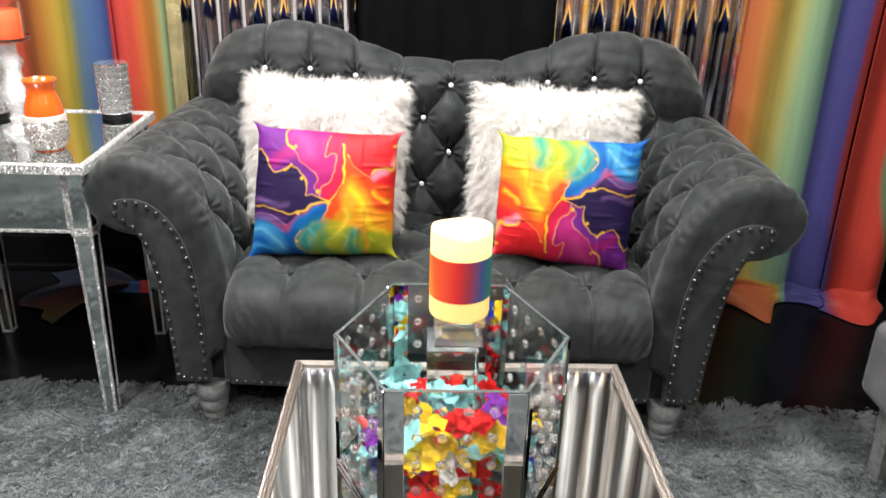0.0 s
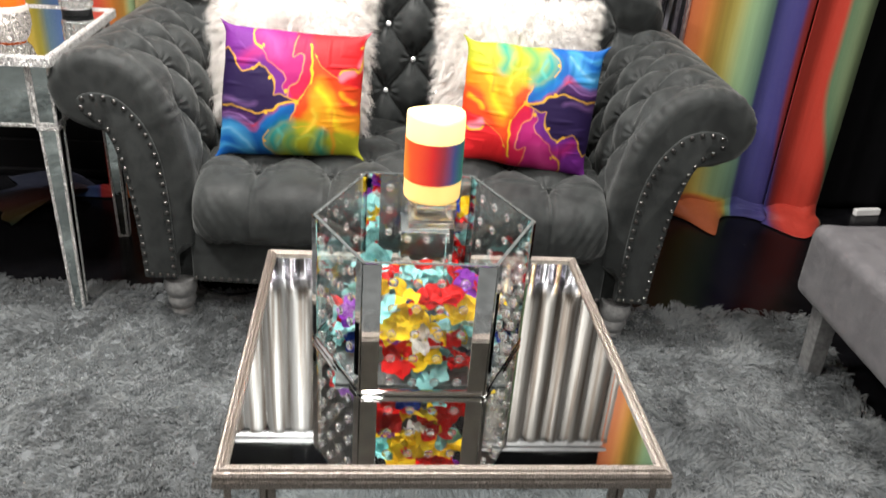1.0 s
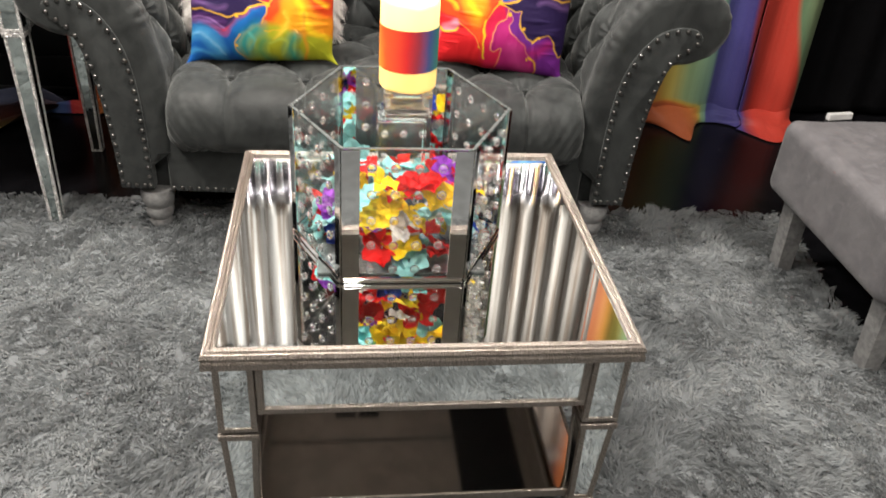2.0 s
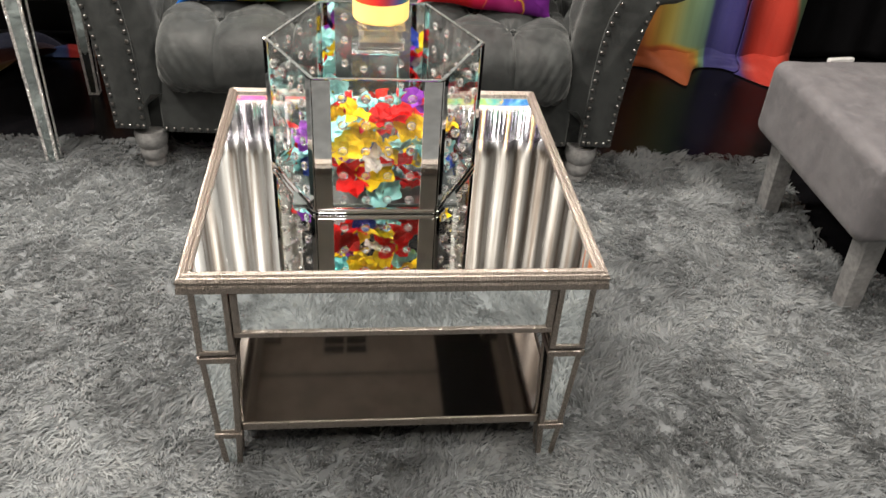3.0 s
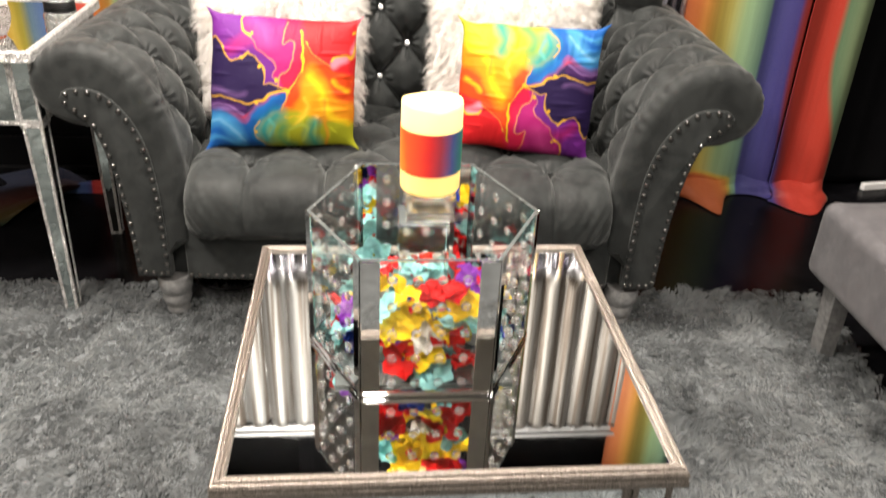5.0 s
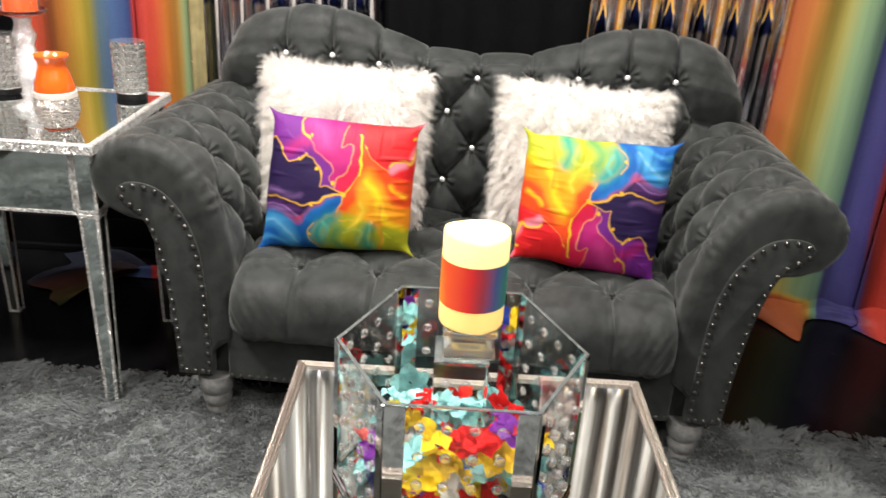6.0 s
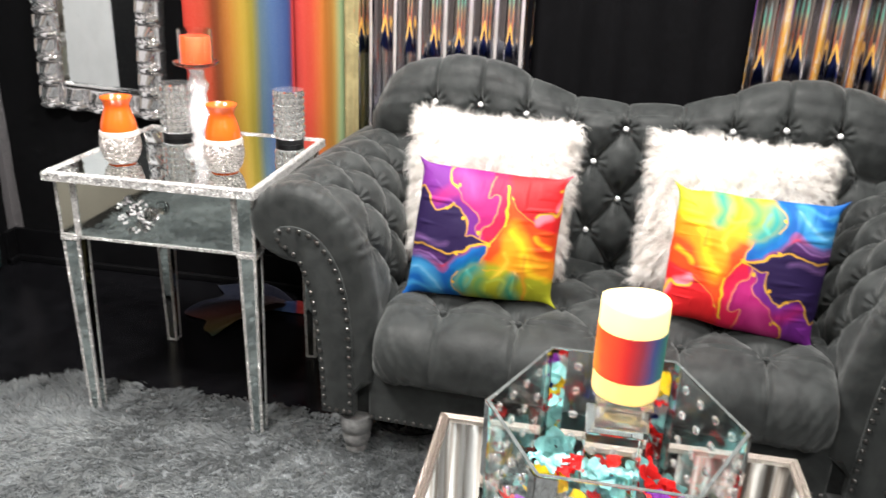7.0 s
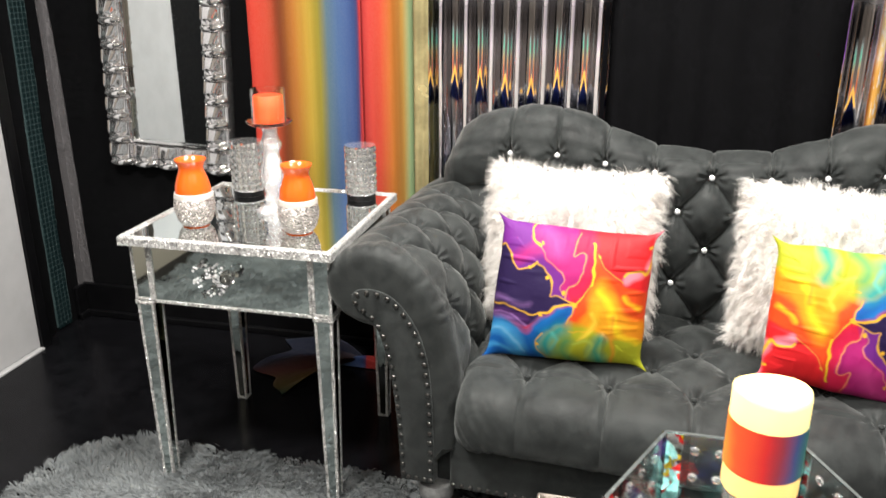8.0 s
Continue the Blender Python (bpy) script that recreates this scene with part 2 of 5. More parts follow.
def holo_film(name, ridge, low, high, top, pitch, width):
    """Dark mirror film, its highlights and reflections painted on: a bright foil crest on each pleat, and in each
    hollow a small flame of navy, gold, red and teal.
    """
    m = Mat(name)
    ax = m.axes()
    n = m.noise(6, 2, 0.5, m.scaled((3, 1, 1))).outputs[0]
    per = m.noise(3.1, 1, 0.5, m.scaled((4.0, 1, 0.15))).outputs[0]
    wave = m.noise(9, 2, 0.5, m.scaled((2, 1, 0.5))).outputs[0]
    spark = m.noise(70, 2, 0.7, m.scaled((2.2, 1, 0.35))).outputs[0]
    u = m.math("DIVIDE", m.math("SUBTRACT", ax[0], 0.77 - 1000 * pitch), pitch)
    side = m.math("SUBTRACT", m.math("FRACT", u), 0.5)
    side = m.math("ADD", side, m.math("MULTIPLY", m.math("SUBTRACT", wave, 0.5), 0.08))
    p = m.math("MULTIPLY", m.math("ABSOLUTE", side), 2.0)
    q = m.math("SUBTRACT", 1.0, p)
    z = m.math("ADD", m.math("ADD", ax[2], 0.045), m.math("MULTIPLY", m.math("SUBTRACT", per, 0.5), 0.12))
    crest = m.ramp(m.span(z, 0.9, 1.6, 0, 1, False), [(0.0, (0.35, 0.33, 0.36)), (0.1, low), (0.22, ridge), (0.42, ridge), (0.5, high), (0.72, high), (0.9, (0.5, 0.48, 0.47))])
    # white glints put into the crest's colour
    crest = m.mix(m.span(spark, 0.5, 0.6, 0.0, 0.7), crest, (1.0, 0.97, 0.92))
    # a violet sheen painted along one flank of the crest
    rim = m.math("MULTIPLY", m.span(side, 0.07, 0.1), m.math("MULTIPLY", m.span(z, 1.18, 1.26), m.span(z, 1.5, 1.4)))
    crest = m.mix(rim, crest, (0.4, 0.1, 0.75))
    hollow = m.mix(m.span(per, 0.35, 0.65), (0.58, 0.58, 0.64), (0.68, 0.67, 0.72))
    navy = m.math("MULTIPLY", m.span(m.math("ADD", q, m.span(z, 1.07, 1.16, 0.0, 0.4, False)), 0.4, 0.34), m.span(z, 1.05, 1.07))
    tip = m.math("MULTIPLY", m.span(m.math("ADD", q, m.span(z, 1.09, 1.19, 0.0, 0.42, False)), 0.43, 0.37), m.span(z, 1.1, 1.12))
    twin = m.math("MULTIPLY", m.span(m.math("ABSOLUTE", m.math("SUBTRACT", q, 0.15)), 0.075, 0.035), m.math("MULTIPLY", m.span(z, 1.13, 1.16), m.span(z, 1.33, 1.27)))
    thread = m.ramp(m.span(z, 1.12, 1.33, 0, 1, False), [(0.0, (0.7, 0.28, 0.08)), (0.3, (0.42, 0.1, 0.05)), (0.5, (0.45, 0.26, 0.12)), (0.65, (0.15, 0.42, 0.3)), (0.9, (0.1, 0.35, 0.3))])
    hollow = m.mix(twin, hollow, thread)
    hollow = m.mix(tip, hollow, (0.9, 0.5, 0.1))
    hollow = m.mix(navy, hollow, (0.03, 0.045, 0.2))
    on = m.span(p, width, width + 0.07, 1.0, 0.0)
    # one flank is painted darker and red-brown, where the pale crest's highlight falls off
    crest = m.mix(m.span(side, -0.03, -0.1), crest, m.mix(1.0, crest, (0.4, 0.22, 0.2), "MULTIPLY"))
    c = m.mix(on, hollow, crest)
    # painted darker higher up, to hold down its reflection of the lamps
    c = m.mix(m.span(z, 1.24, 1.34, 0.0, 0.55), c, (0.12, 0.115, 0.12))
    # the plain upper film has dull lengthwise streaks painted in for its shaded creases
    crease_dark = m.noise(42, 2, 0.6, m.scaled((1, 1, 0.02))).outputs[0]
    c = m.mix(m.span(ax[2], 1.35, 1.41), c, m.mix(m.span(crease_dark, 0.34, 0.6), tuple(v * k for v, k in zip(top, (0.42, 0.34, 0.28))), tuple(v * 1.12 for v in top)))
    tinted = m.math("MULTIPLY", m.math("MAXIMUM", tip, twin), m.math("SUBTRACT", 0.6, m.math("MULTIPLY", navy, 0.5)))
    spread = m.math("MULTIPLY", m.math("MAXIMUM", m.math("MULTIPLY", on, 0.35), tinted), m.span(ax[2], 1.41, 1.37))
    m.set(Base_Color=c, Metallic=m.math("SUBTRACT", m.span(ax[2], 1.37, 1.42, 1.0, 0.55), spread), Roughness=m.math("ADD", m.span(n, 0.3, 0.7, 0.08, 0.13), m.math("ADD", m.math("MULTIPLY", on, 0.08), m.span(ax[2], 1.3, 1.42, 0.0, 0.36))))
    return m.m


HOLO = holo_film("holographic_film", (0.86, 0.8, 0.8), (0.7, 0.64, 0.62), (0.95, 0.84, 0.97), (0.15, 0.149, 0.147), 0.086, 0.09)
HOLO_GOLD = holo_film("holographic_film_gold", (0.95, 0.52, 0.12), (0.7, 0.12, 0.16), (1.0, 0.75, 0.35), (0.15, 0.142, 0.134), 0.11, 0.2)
GOLD_FILM = plain("gold_film_edge", (0.5, 0.43, 0.22), 0.25, 0.6, 0.3, 9, 0.1)


def fur(name, lo, hi, tip, glow=0.0, patchy=0.0):
    """Strands: each one its own shade."""
    m = Mat(name)
    g = m.t.nodes.new("ShaderNodeNewGeometry")
    big = m.noise(21, 3, 0.6, None, 0.6).outputs[0]
    c = m.mix(g.outputs["Random Per Island"], lo, hi)
    c = m.mix(m.span(big, 0.35, 0.7, 0, 0.5), c, tip)
    patch = m.noise(3.4, 2, 0.6, None, 0.8).outputs[0]
    c = m.mix(m.span(patch, 0.35, 0.65, patchy, 0.0), c, tuple(v * 0.6 for v in lo))
    m.set(Base_Color=c, Roughness=0.75, Sheen_Weight=0.2, Sheen_Roughness=0.5)
    m.put(m.b.inputs["Specular IOR Level"], 0.25)
    if glow:
        # light passes through the strands
        tr = m.node("BsdfTranslucent", Color=c)
        mx = m.node("MixShader")
        mx.inputs[0].default_value = glow
        m.put(mx.inputs[1], m.b.outputs[0])
        m.put(mx.inputs[2], tr.outputs[0])
        m.put(m.t.nodes["Material Output"].inputs[0], mx.outputs[0])
    return m.m


RUG_FUR = fur("grey_rug_pile", (0.335, 0.361, 0.375), (0.395, 0.42, 0.43), (0.51, 0.525, 0.525), 0.55, 0.8)
RUG_BASE = plain("rug_backing", (0.12, 0.13, 0.136), 0.9, 0, 0.25, 20, 0.5)
WHITE_FUR = fur("white_faux_fur", (0.79, 0.76, 0.73), (0.92, 0.9, 0.88), (0.9, 0.88, 0.86), 0.45)
WHITE_BASE = plain("white_fur_skin", (0.9, 0.88, 0.86), 0.9, 0, 0.1, 60, 0.4)


def fluid_print():
    """Poured-paint print, carried on the cloth as its printed colour."""
    m = Mat("fluid_art_print")
    c = m.node("Attribute")
    c.attribute_name = "print"
    m.set(Base_Color=m.mix(1.0, c.outputs["Color"], (0.8, 0.8, 0.8), "MULTIPLY"), Roughness=0.6, Specular_IOR_Level=0.25)
    m.bump(m.math("ADD", m.noise(900, 1).outputs[0], m.math("MULTIPLY", m.noise(26, 2, 0.5, None, 0.6).outputs[0], 4.0)), 0.2, 0.0015)
    return m.m


PRINT = fluid_print()


SEQUIN_DARK = plain("dark_teal_sequin", (0.008, 0.02, 0.022), 0.3, 0.3, 0.3, 20, 0.05)
MILKY = plain("bright_cut_crystal", (0.95, 0.95, 0.94), 0.04, 0, 0.02, 30, 0, Transmission_Weight=0.93, IOR=1.5)
SATIN_SILVER = plain("satin_silver", (0.45, 0.45, 0.46), 0.35, 0.4, 0.08, 40, 0)
TAPE_NET = plain("teal_net", (0.045, 0.075, 0.078), 0.6, 0.2, 0.2, 60, 0.2)


def petal(name, col):
    """Dyed silk: thin, so that light comes through it."""
    m = Mat("petal_" + name)
    c = m.mix(m.span(m.noise(45, 3).outputs[0], 0.3, 0.7), tuple(v * 0.78 for v in col), col)
    m.set(Base_Color=c, Roughness=0.6, Specular_IOR_Level=0.25)
    m.bump(m.noise(160, 2).outputs[0], 0.15, 0.001)
    tr = m.node("BsdfTranslucent", Color=c)
    mx = m.node("MixShader")
    mx.inputs[0].default_value = 0.35
    m.put(mx.inputs[1], m.b.outputs[0])
    m.put(mx.inputs[2], tr.outputs[0])
    m.put(m.t.nodes["Material Output"].inputs[0], mx.outputs[0])
    return m.m


PETALS = [petal(n, c) for n, c in (("yellow", (0.95, 0.72, 0.03)), ("red", (0.75, 0.02, 0.02)), ("teal", (0.36, 0.68, 0.68)), ("blue", (0.02, 0.06, 0.42)), ("white", (0.85, 0.84, 0.82)), ("purple", (0.32, 0.05, 0.5)))]


# ---- builders ----
def thing(name, at=(0, 0, 0), turn=0.0, label="", category="", group="", kind=""):
    ob = new(name)
    ob.empty_display_size = 0.05
    ob.matrix_world = pose(*at, 0, 0, turn)
    return tagged(ob, label, category, group, kind)


def mesh_of(name, bm, material, smooth=True, sharp=0):
    me = bpy.data.meshes.new(name)
    bm.normal_update()
    bm.to_mesh(me)
    bm.free()
    me.materials.append(material)
    if smooth:
        me.shade_smooth()
        me.set_sharp_from_angle(angle=radians(sharp or (15 if len(me.polygons) < 150 else 38)))
    return me


def part(name, bm, material, parent=None, label="", smooth=True, at=None):
    """Links a bmesh, or a ready mesh, as one mesh object under its parent."""
    me = bm if isinstance(bm, bpy.types.Mesh) else mesh_of(name, bm, material, smooth)
    ob = new(name, me)
    if parent is not None:
        ob.parent = parent
    if at is not None:
        ob.matrix_local = at if isinstance(at, Matrix) else Matrix.Translation(at)
    return tagged(ob, label)


def box(x0, x1, y0, y1, z0, z1, bevel=0.0, seg=2, bm=None):
    """A block between two corners, its edges rounded."""
    own = bmesh.new()
    bmesh.ops.create_cube(own, size=1.0)
    bmesh.ops.scale(own, vec=(x1 - x0, y1 - y0, z1 - z0), verts=own.verts)
    bmesh.ops.translate(own, vec=((x0 + x1) / 2, (y0 + y1) / 2, (z0 + z1) / 2), verts=own.verts)
    if bevel:
        bmesh.ops.bevel(own, geom=own.edges[:], offset=bevel, segments=seg, affect="EDGES", profile=0.5)
    if bm is None:
        return own
    me = bpy.data.meshes.new("piece")
    own.to_mesh(me)
    own.free()
    bm.from_mesh(me)
    bpy.data.meshes.remove(me)
    return bm


def surface(fn, nu, nv, loop_u=False, loop_v=False, bm=None):
    """A sheet of quads: fn(i, j) gives each corner."""
    bm = bm or bmesh.new()
    vs = [[bm.verts.new(fn(i, j)) for j in range(nv)] for i in range(nu)]
    for i in range(nu if loop_u else nu - 1):
        for j in range(nv if loop_v else nv - 1):
            a, b = (i + 1) % nu, (j + 1) % nv
            bm.faces.new((vs[i][j], vs[a][j], vs[a][b], vs[i][b]))
    return bm, vs


def lathe(rings, n=32, bm=None, z0=0.0):
    """Turned on the z axis: rings of (radius, height)."""
    bm, vs = surface(lambda i, j: (rings[j][0] * math.cos(2 * math.pi * i / n), rings[j][0] * math.sin(2 * math.pi * i / n), rings[j][1] + z0), n, len(rings), loop_u=True, bm=bm)
    for j in (0, len(rings) - 1):
        ring = [vs[i][j] for i in range(n)]
        if rings[j][0] > 1e-4:
            bm.faces.new(ring if j else ring[::-1])
    if min(rings[0][0], rings[-1][0]) <= 1e-4:
        bmesh.ops.remove_doubles(bm, verts=bm.verts, dist=1e-6)
    return bm


def prism(outline, y0, y1, bevel=0.0, seg=2):
    """An outline in x and z, made solid from y0 to y1."""
    bm = bmesh.new()
    a = [bm.verts.new((x, y0, z)) for x, z in outline]
    b = [bm.verts.new((x, y1, z)) for x, z in outline]
    bm.faces.new(a)
    bm.faces.new(b[::-1])
    n = len(a)
    for i in range(n):
        bm.faces.new((a[i], b[i], b[(i + 1) % n], a[(i + 1) % n]))
    bmesh.ops.recalc_face_normals(bm, faces=bm.faces)
    if bevel:
        rim = [e for e in bm.edges if abs(e.verts[0].co.y - e.verts[1].co.y) < 1e-6 and abs(e.verts[0].co.y - y0) < 1e-6]
        bmesh.ops.bevel(bm, geom=rim, offset=bevel, segments=seg, affect="EDGES", profile=0.5)
    return bm


def smooth_line(points, n):
    """n points at even steps along a Catmull-Rom curve through the given ones."""
    p = [np.array(q, float) for q in points]
    p = [2 * p[0] - p[1]] + p + [2 * p[-1] - p[-2]]
    fine = []
    for a, b, c, d in zip(p, p[1:], p[2:], p[3:]):
        for t in np.linspace(0, 1, 24, endpoint=False):
            fine.append(0.5 * (2 * b + (c - a) * t + (2 * a - 5 * b + 4 * c - d) * t**2 + (3 * b - a - 3 * c + d) * t**3))
    fine = np.array(fine + [p[-2]])
    run = np.r_[0, np.cumsum(np.linalg.norm(np.diff(fine, axis=0), axis=1))]
    at = np.linspace(0, run[-1], n)
    return np.stack([np.interp(at, run, fine[:, k]) for k in range(fine.shape[1])], 1), run[-1]


def strands(name, roots, ways, lengths, widths, bend, material, parent, label="", curl=0.35):
    """Fur: tapered, bent blades, all in one mesh."""
    n = len(roots)
    rng = np.random.default_rng(len(roots))
    side = np.cross(ways, rng.normal(size=(n, 3)))
    side /= np.linalg.norm(side, axis=1)[:, None] + 1e-9
    mid = roots + ways * (lengths * 0.5)[:, None]
    tip = roots + (ways + bend) / np.linalg.norm(ways + bend, axis=1)[:, None] * lengths[:, None] + side * (lengths * rng.normal(0, curl, n) * 0.4)[:, None]
    w = side * widths[:, None] * 0.5
    v = np.stack([roots - w, roots + w, mid + w * 0.85, mid - w * 0.85, tip], 1).reshape(-1, 3)
    base = np.arange(n)[:, None] * 5
    quads, tris = base + [0, 1, 2, 3], base + [3, 2, 4]
    me = bpy.data.meshes.new(name)
    me.vertices.add(len(v))
    me.vertices.foreach_set("co", v.ravel())
    me.loops.add(n * 7)
    me.loops.foreach_set("vertex_index", np.concatenate([quads, tris], 1).ravel())
    me.polygons.add(n * 2)
    me.polygons.foreach_set("loop_start", (np.arange(n)[:, None] * 7 + [0, 4]).ravel())
    me.update(calc_edges=True)
    me.shade_smooth()
    me.materials.append(material)
    ob = new(name, me)
    ob.parent = parent
    return tagged(ob, label, kind="stuff")


def tuft(a, b, sharp=0.5):
    """Diamond buttoning: 0 at the buttons and along the creases between them, 1 on the cushions. Buttons where a and b are whole and a + b is even."""
    p, q = (a + b) / 2, (a - b) / 2
    sp, sq = abs(math.sin(math.pi * p)), abs(math.sin(math.pi * q))
    cut = math.exp(-((abs(p - round(p)) / 0.05) ** 2)) * (1 - 0.75 * sq) + math.exp(-((abs(q - round(q)) / 0.05) ** 2)) * (1 - 0.75 * sp)
    return (sp * sq + 0.025) ** sharp - 0.025 ** sharp - 0.22 * min(1.0, cut)


def gather(du, dv, amount=0.0042):
    """Small pleats that run out from a button."""
    r = math.hypot(du, dv)
    return amount * math.sin(9 * math.atan2(dv, du) + 1.0) * math.exp(-((r - 0.028) / 0.02) ** 2)


def noise2(x, y, z=0.0):
    return noise.noise((x, y, z))


# ---- room ----
X0, X1, Y0, Y1, TOP = -2.38, 2.9, -2.6, 3.2, 2.66
floor = part("floor", box(X0 - 0.1, X1 + 0.1, Y0 - 0.1, Y1 + 0.1, -0.12, 0.0), BLACK_FLOOR)
tagged(floor, "glossy black floor of the lounge", "floor", kind="structure")
for nm, b in (("wall_north", (X0 - 0.12, X1 + 0.12, Y1, Y1 + 0.12)), ("wall_south", (X0 - 0.12, X1 + 0.12, Y0 - 0.12, Y0)),
              ("wall_west", (X0 - 0.12, X0, 1.0, Y1)), ("wall_southwest", (X0 - 0.12, X0, Y0, 1.0)), ("wall_east", (X1, X1 + 0.12, Y0, Y1))):
    # out of view; pale to brighten what the mirror strips, tiles and drawer reflect
    pale = nm in ("wall_southwest", "wall_south")
    w = part(nm, box(*b, -0.1, TOP), PALE_WALL if pale else BLACK_WALL)
    tagged(w, "unseen beige wall closing the room, pale for reflections" if pale else "matt black painted room wall", "wall", kind="structure")
# out of view; pale so that the film curtains mirror something bright
ceil = part("ceiling", box(X0 - 0.12, X1 + 0.12, Y0 - 0.12, Y1 + 0.12, TOP, TOP + 0.1), CEILING)
tagged(ceil, "unseen ceiling above the lounge, pale for reflections", "ceiling", kind="structure")


def baseboard(name, x0, x1, y0, y1, face):
    bm = box(x0, x1, y0, y1, 0.0, 0.15, 0.004)
    fx, fy = face
    box(x0 + min(fx, 0) * 0.012, x1 + max(fx, 0) * 0.012, y0 + min(fy, 0) * 0.012, y1 + max(fy, 0) * 0.012, 0.0, 0.03, 0.006, bm=bm)
    tagged(part(name, bm, BLACK_TRIM), "glossy black skirting board along the wall", "baseboard", kind="structure")


baseboard("baseboard", X0, 2.9, Y1 - 0.018, Y1, (0, -1))
baseboard("baseboard", X0, X0 + 0.018, 3.12, Y1 - 0.02, (1, 0))

# white door in the west wall, with its dark jamb
door = thing("door_1", (X0, 2.868, 0), 0, "white painted door beside a black jamb", "door", kind="structure")
bm = box(0.002, 0.04, -0.57, -0.03, 0.012, 2.05, 0.004)
part("door_leaf", bm, WHITE_DOOR, door, "white painted leaf")
part("jamb", box(0.0, 0.05, -0.028, 0.02, 0.0, 2.1, 0.004), BLACK_TRIM, door, "black painted jamb")
part("threshold", box(0.0, 0.06, -0.57, -0.03, 0.0, 0.01, 0.003), WHITE_DOOR, door)


def tape(name, pts, width, material, label, thick=0.004):
    """A strip of tape stuck on the west wall, its edges a little uneven."""
    n = 60
    bm = bmesh.new()
    rows = []
    line, _ = smooth_line(pts, n)
    for i, (y, z) in enumerate(line):
        a = 0.006 * noise2(z * 4, 1.3, len(name)) + 0.003 * noise2(z * 23, 4.1)
        b = 0.006 * noise2(z * 4, 7.7, len(name)) + 0.003 * noise2(z * 23, 9.2)
        rows.append([bm.verts.new((x, yy, z)) for x, yy in ((X0, y - width / 2 + a), (X0 + thick, y - width / 2 + a), (X0 + thick, y + width / 2 + b), (X0, y + width / 2 + b))])
    for a, b in zip(rows, rows[1:]):
        for j in range(3):
            bm.faces.new((a[j], a[j + 1], b[j + 1], b[j]))
    for end in (rows[0], rows[-1]):
        bm.faces.new(end)
    bmesh.ops.recalc_face_normals(bm, faces=bm.faces)
    return tagged(part(name, bm, material), label, "wall trim")


net = tape("sequin_tape", [(3.038, 0.02), (3.042, 0.7), (3.058, 1.36), (3.06, 2.6)], 0.088, TAPE_NET, "dark teal sequin tape with a square net on the wall")
line, _ = smooth_line([(3.038, 0.02), (3.042, 0.7), (3.058, 1.36), (3.06, 2.6)], 124)
SEQUIN = mesh_of("sequin", box(0.0, 0.0018, -0.0088, 0.0088, -0.0088, 0.0088, 0.0012, 1), SEQUIN_DARK, False)
for i, (y, z) in enumerate(line[:70]):
    for k in range(4):
        part("sequin", SEQUIN, None, net, at=pose(X0 + 0.0041, float(y) + (k - 1.5) * 0.0212, float(z), 2.6 * math.sin(i * 1.7 + k)))
ragged = tape("glitter_tape", [(0.003, 0.1), (-0.005, 0.7), (-0.018, 1.36), (-0.026, 2.6)], 0.078, GLITTER_STRIP, "ragged silver glitter tape running up the wall corner")
ragged.matrix_world = Matrix.Translation((-2.375, Y1, 0)) @ Matrix.Rotation(-math.pi / 2, 4, "Z") @ Matrix.Translation((-X0, 0, 0))
side = tape("return_strip", [(Y1 - 0.019, 0.1), (Y1 - 0.018, 0.7), (Y1 - 0.014, 1.36), (Y1 - 0.012, 2.6)], 0.042, GLITTER_STRIP, "edge of the tape folded round the corner")
side.parent, side.matrix_parent_inverse = ragged, ragged.matrix_world.inverted()
del side["category"]


# ---- curtains on the north wall ----
def curtain(name, x0, x1, y, folds, material, label, group="", bottom=0.02, top=2.55, puddle=None, cols=160, phase=0.0, uneven=0.35, swag=None):
    """A hanging cloth; folds gives its depth at x. puddle: how far its foot runs out on the floor at x."""
    rows = 76
    drop = np.linspace(top, bottom, rows)

    def at(i, j):
        x = x0 + (x1 - x0) * i / (cols - 1)
        extra = 14 if puddle else 0
        if j < rows:
            z = drop[j]
            if swag:
                x = swag(x, z)
            sway = 0.012 * noise2(x * 3, z * 0.8, phase)
            return (x + sway * (z - top) * uneven, y + folds(x, z), z + (0.012 * noise2(x * 9, 3.1, phase) if j == rows - 1 and not puddle else 0))
        s = (j - rows + 1) / extra
        d = puddle(x) * s
        foot = x
        if swag:
            x = swag(x, bottom) * (1 - 0.35 * s) + x * 0.35 * s
        lift = max(0.006, bottom + 0.035 * abs(noise2(x * 9, s * 3, 5.5)) * (1 - s) - bottom * s)
        return (x + 0.05 * s * noise2(x * 5, s * 2, 2.2), y + folds(x, bottom) * (1 - s) - d, lift)

    bm, _ = surface(at, cols, rows + (14 if puddle else 0))
    ob = part(name, bm, material)
    mod = ob.modifiers.new("thickness", "SOLIDIFY")
    mod.thickness, mod.offset = 0.0016, 0
    return tagged(ob, label, "curtain", group)


def soft_folds(freq, amp, seed):
    return lambda x, z: amp * math.sin(x * freq + 1.3 * noise2(x * 2, z * 0.5, seed)) * (0.75 + 0.4 * noise2(x * 3, z * 0.7, seed + 3)) + 0.006 * noise2(x * 14, z * 1.2, seed)


